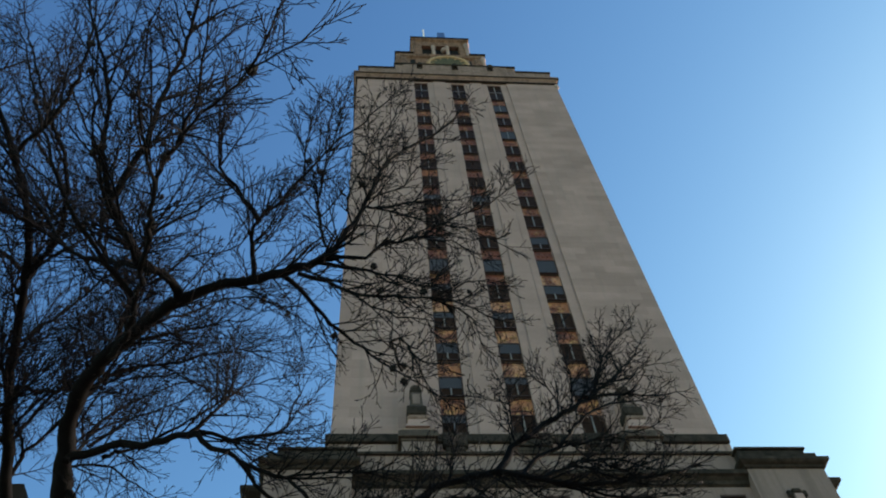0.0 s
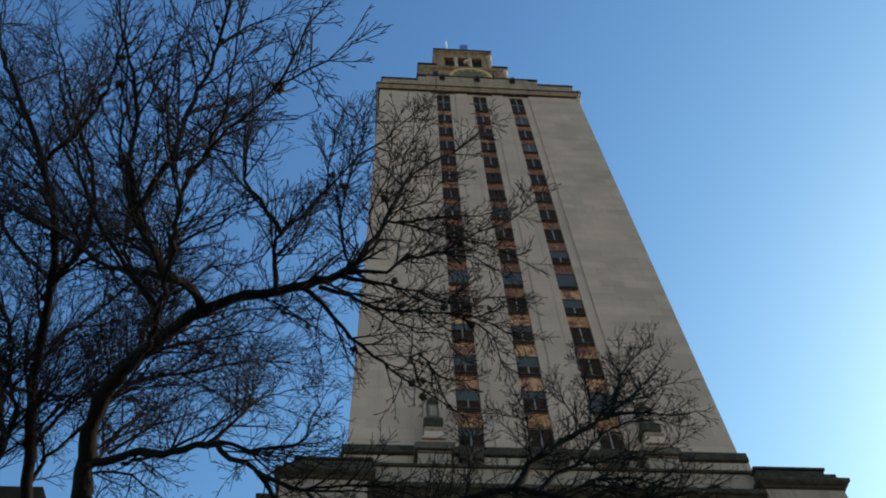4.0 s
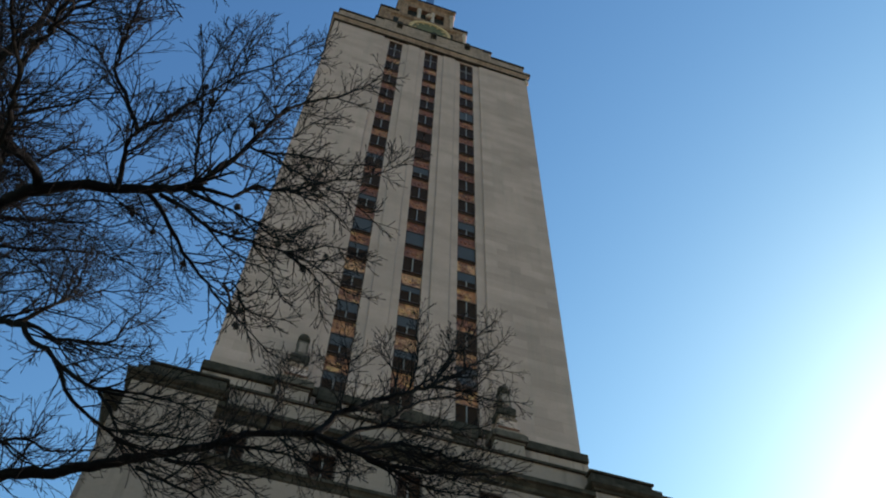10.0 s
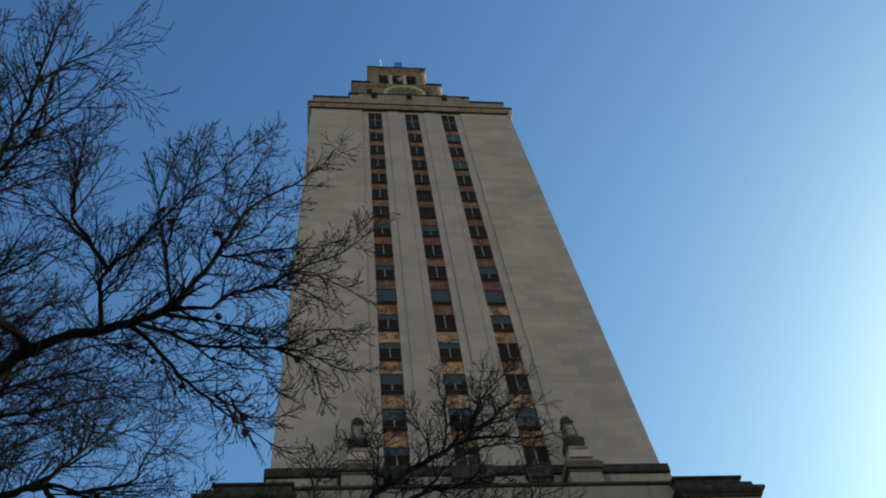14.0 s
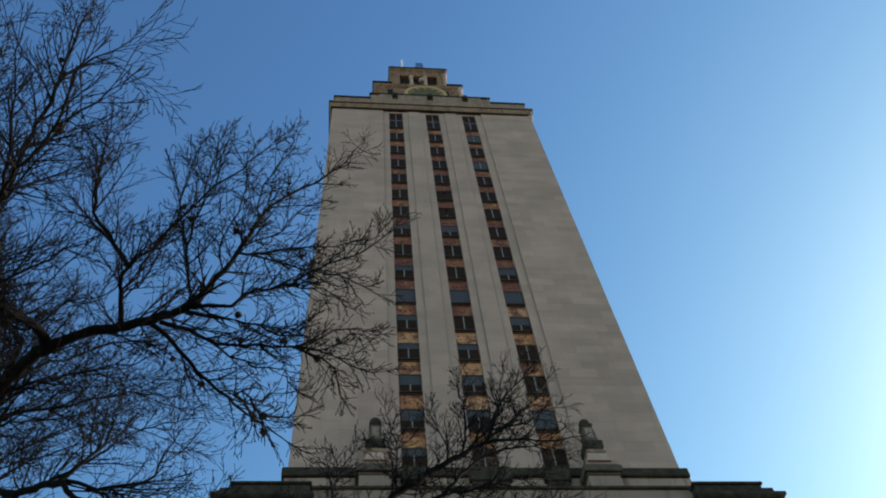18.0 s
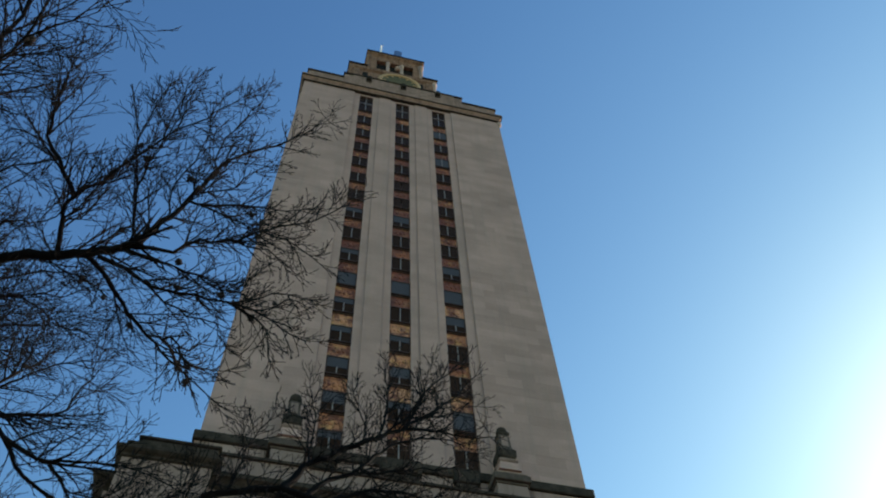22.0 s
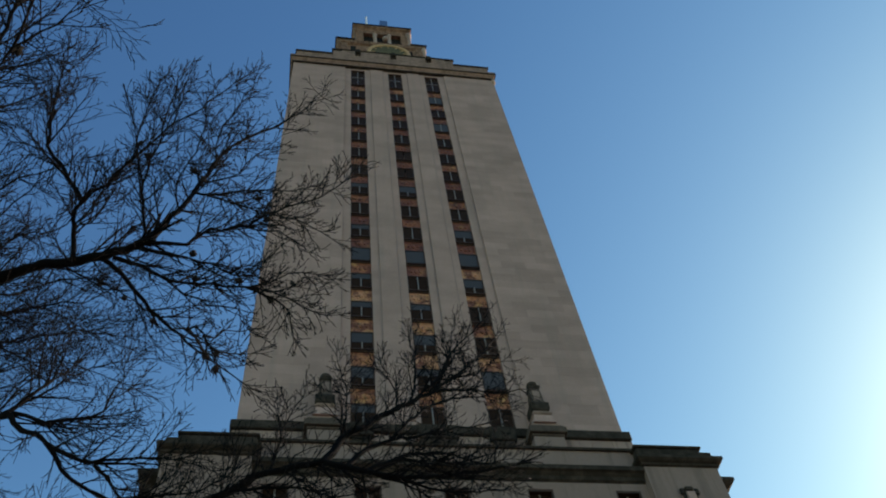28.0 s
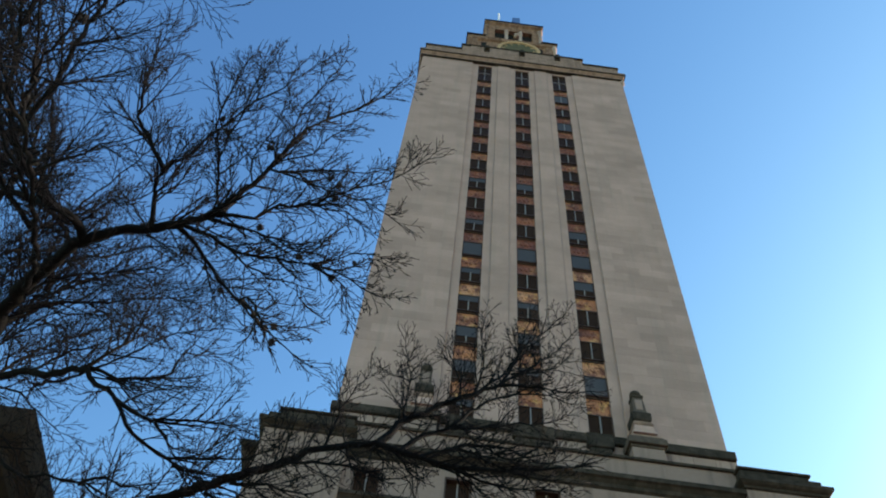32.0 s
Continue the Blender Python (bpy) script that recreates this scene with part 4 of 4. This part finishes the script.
limb([(-0.6, 7.2, 7.01), (-0.31, 7.1, 6.87), (-0.04, 7, 6.69), (0.32, 7, 6.47)], 0.022, 0.005, 8, 0.6)
limb([(-0.37, 7.1, 7.09), (-0.01, 7.05, 7.07), (0.27, 7, 7), (0.64, 7, 6.84)], 0.022, 0.005, 9, 0.6)
limb([(-0.07, 5.3, 7.31), (-0.18, 4.68, 6.97), (-0.05, 4.72, 6.91), (0.1, 4.81, 7.06), (0.3, 4.92, 7.27)], 0.016, 0.004, 8, 0.34)
limb([(-0.05, 4.72, 6.91), (0.02, 4.74, 6.76), (0.14, 4.81, 6.81), (0.31, 4.89, 6.91)], 0.012, 0.004, 10, 0.48)
limb([(-3.6, 8.77, 7.35), (-2.87, 8.53, 7.35), (-1.95, 8.12, 7.25), (-1.07, 7.58, 7.19), (0.05, 7.06, 7.38), (0.31, 6.99, 7.49), (0.59, 6.99, 7.62), (0.84, 6.99, 7.71), (1.09, 6.99, 7.72), (1.38, 7.06, 7.71), (1.75, 7.12, 7.7), (2.19, 7.25, 7.81), (2.65, 7.32, 7.96), (3.1, 7.38, 8.1)], 0.088, 0.016, 5.5, 0.85)
limb([(0.98, 6.99, 7.72), (1.15, 7.06, 8.04), (1.24, 7.07, 8.22), (1.46, 7.11, 8.37), (1.73, 7.15, 8.67), (2, 7.19, 8.9), (2.3, 7.24, 9.15), (2.54, 7.26, 9.44), (2.75, 7.29, 9.66), (2.99, 7.32, 9.98), (3.3, 7.36, 10.51)], 0.051, 0.006, 10.5, 0.48)
limb([(2.3, 7.24, 9.15), (2.59, 7.28, 9.23), (2.81, 7.3, 9.29), (3.11, 7.34, 9.29), (3.54, 7.41, 9.45)], 0.0224, 0.005, 10.5, 0.48)
limb([(2.26, 7.23, 9.11), (2.46, 7.25, 9.52), (2.59, 7.26, 9.93), (2.91, 7.3, 10.42), (3.19, 7.33, 10.87)], 0.0224, 0.005, 10.5, 0.48)
limb([(2.03, 7.19, 8.93), (2.34, 7.24, 9.39), (2.51, 7.25, 9.74), (2.62, 7.26, 10.28), (2.7, 7.26, 10.6)], 0.0184, 0.004, 10.5, 0.48)
limb([(2.51, 7.26, 9.41), (2.77, 7.29, 9.5), (3.11, 7.34, 9.84), (3.39, 7.37, 9.94)], 0.0143, 0.004, 10.5, 0.48)
limb([(1.8, 7.16, 8.74), (1.82, 7.16, 9.06), (1.7, 7.15, 9.34), (1.64, 7.13, 9.55)], 0.0143, 0.004, 10.5, 0.48)
limb([(1.97, 7.19, 8.88), (2.06, 7.2, 9.21), (2.08, 7.2, 9.66), (2.04, 7.19, 10.08), (2.1, 7.19, 10.42)], 0.0143, 0.004, 10.5, 0.48)
limb([(1.23, 7.07, 8.21), (1.22, 7.07, 8.5), (1.23, 7.07, 8.85), (1.16, 7.06, 9.22), (1.11, 7.06, 9.51)], 0.0143, 0.004, 10.5, 0.48)
limb([(1.23, 7.07, 8.83), (1.07, 7.04, 8.91), (1.14, 7.06, 9.1)], 0.00918, 0.004, 10.5, 0.48)
limb([(1.24, 7.03, 7.72), (1.45, 7.11, 8.06), (1.71, 7.15, 8.25), (2.02, 7.2, 8.67), (2.25, 7.23, 8.9), (2.5, 7.26, 9.05), (2.87, 7.32, 9.16), (3.15, 7.36, 9.12)], 0.0347, 0.005, 10.5, 0.48)
limb([(1.78, 7.16, 8.34), (2.03, 7.2, 8.34), (2.38, 7.25, 8.54), (2.81, 7.32, 8.67), (3.12, 7.36, 8.91)], 0.0184, 0.004, 10.5, 0.48)
limb([(0.44, 6.99, 7.55), (0.5, 6.94, 7.81), (0.53, 6.95, 8.14), (0.47, 6.94, 8.47)], 0.0163, 0.004, 10.5, 0.48)
limb([(0.53, 6.95, 8.12), (0.65, 6.98, 8.52), (0.79, 7, 8.75)], 0.0102, 0.004, 10.5, 0.48)
limb([(0.58, 6.99, 7.62), (0.71, 6.98, 7.83), (0.83, 7, 7.93)], 0.0102, 0.004, 10.5, 0.48)
limb([(1.45, 7.11, 7.74), (1.7, 7.15, 7.92), (1.89, 7.19, 8.08), (2.15, 7.23, 8.15), (2.41, 7.26, 8.17), (2.73, 7.32, 8.09), (3.12, 7.37, 8.22)], 0.0265, 0.005, 10.5, 0.48)
limb([(2.18, 7.23, 8.16), (2.33, 7.25, 8.01), (2.68, 7.3, 8.15), (3.11, 7.37, 8.38)], 0.0153, 0.004, 10.5, 0.48)
limb([(1.7, 7.15, 7.92), (2.01, 7.2, 8.01), (2.32, 7.25, 7.87), (2.77, 7.33, 7.86), (3.17, 7.4, 7.93)], 0.0184, 0.005, 10.5, 0.48)
limb([(1.39, 7.06, 7.71), (1.63, 7.13, 7.69), (1.84, 7.17, 7.64), (2.01, 7.21, 7.56), (2.28, 7.25, 7.4)], 0.0265, 0.006, 10.5, 0.48)
limb([(1.1, 6.99, 7.72), (1.28, 7.08, 7.64), (1.38, 7.1, 7.45), (1.44, 7.11, 7.23)], 0.0184, 0.005, 10.5, 0.48)
limb([(0.95, 6.99, 7.71), (1.07, 7.04, 7.56), (1.11, 7.04, 7.27)], 0.0143, 0.004, 10.5, 0.48)
limb([(0.69, 6.99, 7.66), (0.75, 6.98, 7.41), (0.87, 7, 7.24)], 0.0143, 0.004, 10.5, 0.48)
limb([(0.05, 7.06, 7.38), (0.45, 6.74, 7.16), (0.93, 6.83, 7.22), (1.37, 6.9, 7.22)], 0.0224, 0.005, 10.5, 0.48)
limb([(1.76, 7.12, 7.7), (2.11, 7.23, 7.64), (2.54, 7.29, 7.65), (3.02, 7.37, 7.77)], 0.0204, 0.005, 10.5, 0.48)
limb([(-3.09, 6.37, 8.74), (-2.76, 5.87, 8.46), (-2.5, 5.19, 8.15), (-2.21, 4.35, 7.75), (-1.97, 3.6, 7.36), (-1.69, 3.08, 7.07), (-1.39, 2.7, 6.85), (-1.12, 2.42, 6.7), (-0.89, 2.23, 6.56), (-0.71, 2.09, 6.52)], 0.042, 0.005, 7, 0.55, 4)
limb([(-1.97, 3.6, 7.36), (-1.91, 3.13, 7.06), (-1.87, 2.75, 6.96), (-1.75, 2.37, 6.78), (-1.63, 2.05, 6.82)], 0.018, 0.004, 7, 0.55, 1)
limb([(-1.69, 3.08, 7.07), (-1.5, 2.61, 6.85), (-1.41, 2.28, 6.88), (-1.34, 2, 6.89)], 0.016, 0.004, 7, 0.55)
limb([(-2.5, 5.19, 8.15), (-2.78, 4.86, 8.3), (-3.04, 4.54, 8.49), (-3.3, 4.16, 8.87), (-3.61, 3.78, 9.55), (-3.97, 3.41, 10.42)], 0.028, 0.006, 2.4, 0.7, 2)
limb([(-2.18, 4.24, 7.69), (-1.95, 4.16, 7.89), (-1.7, 4.07, 8.03), (-1.41, 3.97, 8.1)], 0.016, 0.004, 6, 0.7)
limb([(-1.12, 2.42, 6.7), (-1, 2.19, 6.66), (-0.92, 2.05, 6.66), (-0.85, 1.95, 6.75)], 0.01, 0.004, 6, 0.35)
limb([(-2.32, 4.67, 7.89), (-2.52, 4.25, 8.03), (-2.66, 3.88, 8.24), (-2.71, 3.41, 8.46), (-2.68, 2.94, 8.81)], 0.02, 0.005, 2.4, 0.7, 2)
limb([(-2.74, 5.98, 8.7), (-2.25, 6.21, 9.43), (-1.79, 6.21, 9.68), (-1.38, 6.21, 9.47), (-0.98, 6.33, 9.23)], 0.018, 0.005, 6, 0.7, 2)
limb([(-4.55, 8.34, 8.84), (-4.5, 8.25, 9.36), (-4.91, 8.25, 9.74), (-5.33, 8.25, 9.94)], 0.03, 0.01, 5, 0.9)
limb([(-4.52, 8.28, 9.21), (-4.08, 8.12, 9.82), (-3.75, 7.98, 10.2), (-3.08, 7.98, 10.34), (-2.34, 7.85, 10.43)], 0.022, 0.005, 6, 0.8)
limb([(-3.32, 7.06, 9.57), (-3.32, 6.8, 9.88), (-3.18, 6.56, 10.07), (-3.38, 6.21, 10.08), (-3.49, 5.87, 10.27), (-3.57, 5.41, 10.81), (-3.93, 4.97, 11.61), (-4.77, 4.54, 13.23)], 0.034, 0.006, 2.2, 0.9, 1)
limb([(-5.15, 9.09, 10.23), (-4.69, 8.67, 10.72), (-3.86, 8.12, 10.97), (-2.88, 7.58, 10.8), (-2.07, 7.06, 10.25)], 0.032, 0.006, 4.5, 0.9)
limb([(-3.38, 6.21, 10.08), (-2.77, 5.87, 9.37), (-2.31, 5.53, 9.42), (-1.8, 5.19, 9.02), (-1.47, 4.86, 8.93)], 0.02, 0.005, 5.5, 0.8)
limb([(-3.71, 8.67, 9.59), (-2.95, 8.25, 9.49), (-2.39, 7.98, 9.7), (-1.86, 7.71, 9.84), (-1.15, 7.45, 9.78)], 0.026, 0.005, 5.5, 0.75)
limb([(-3.98, 8.77, 9.86), (-3.42, 8.39, 10), (-2.87, 8.12, 9.93), (-2.31, 7.71, 10.03)], 0.024, 0.005, 5.5, 0.75)
limb([(-5.21, 7.85, 10.35), (-5.58, 7.32, 10.65), (-5.99, 6.8, 11.13), (-6.18, 6.21, 11.57), (-6.81, 5.53, 12.56), (-7.74, 4.97, 13.95)], 0.034, 0.006, 3.5, 1.1)

# ---- stone blocks of the tower's flanks ----
COURSE, LONG = 0.62, (X1 - edge_r) / 3


def block_mesh(w):
    g = 0.0008
    return mesh_of("stone_block", boxes((g, w - g, 0.0, 0.7, g, COURSE - g), bevel=0.0015), limestone)


block_long, block_short = block_mesh(LONG), block_mesh(LONG / 2)
rest = []
for k in range(int((66.9 - 24.0) / COURSE)):
    z = 24.0 + k * COURSE
    for x0 in (X0, edge_r):
        widths = (1, 1, 1) if k % 2 else (0.5, 1, 1, 0.5)
        x = x0
        for w in widths:
            if k < 43:
                b = part("stone_block", block_long if w == 1 else block_short, None, wall)
                b.location = (x, FACE + brng.uniform(-0.001, 0.001), z)
            else:
                rest.append((x + 0.001, x + w * LONG - 0.001, FACE, FACE + 0.7, z + 0.001, z + COURSE - 0.001))
            x += w * LONG
tagged(part("upper_stonework", boxes(*rest), island_limestone, wall), kind="stuff")
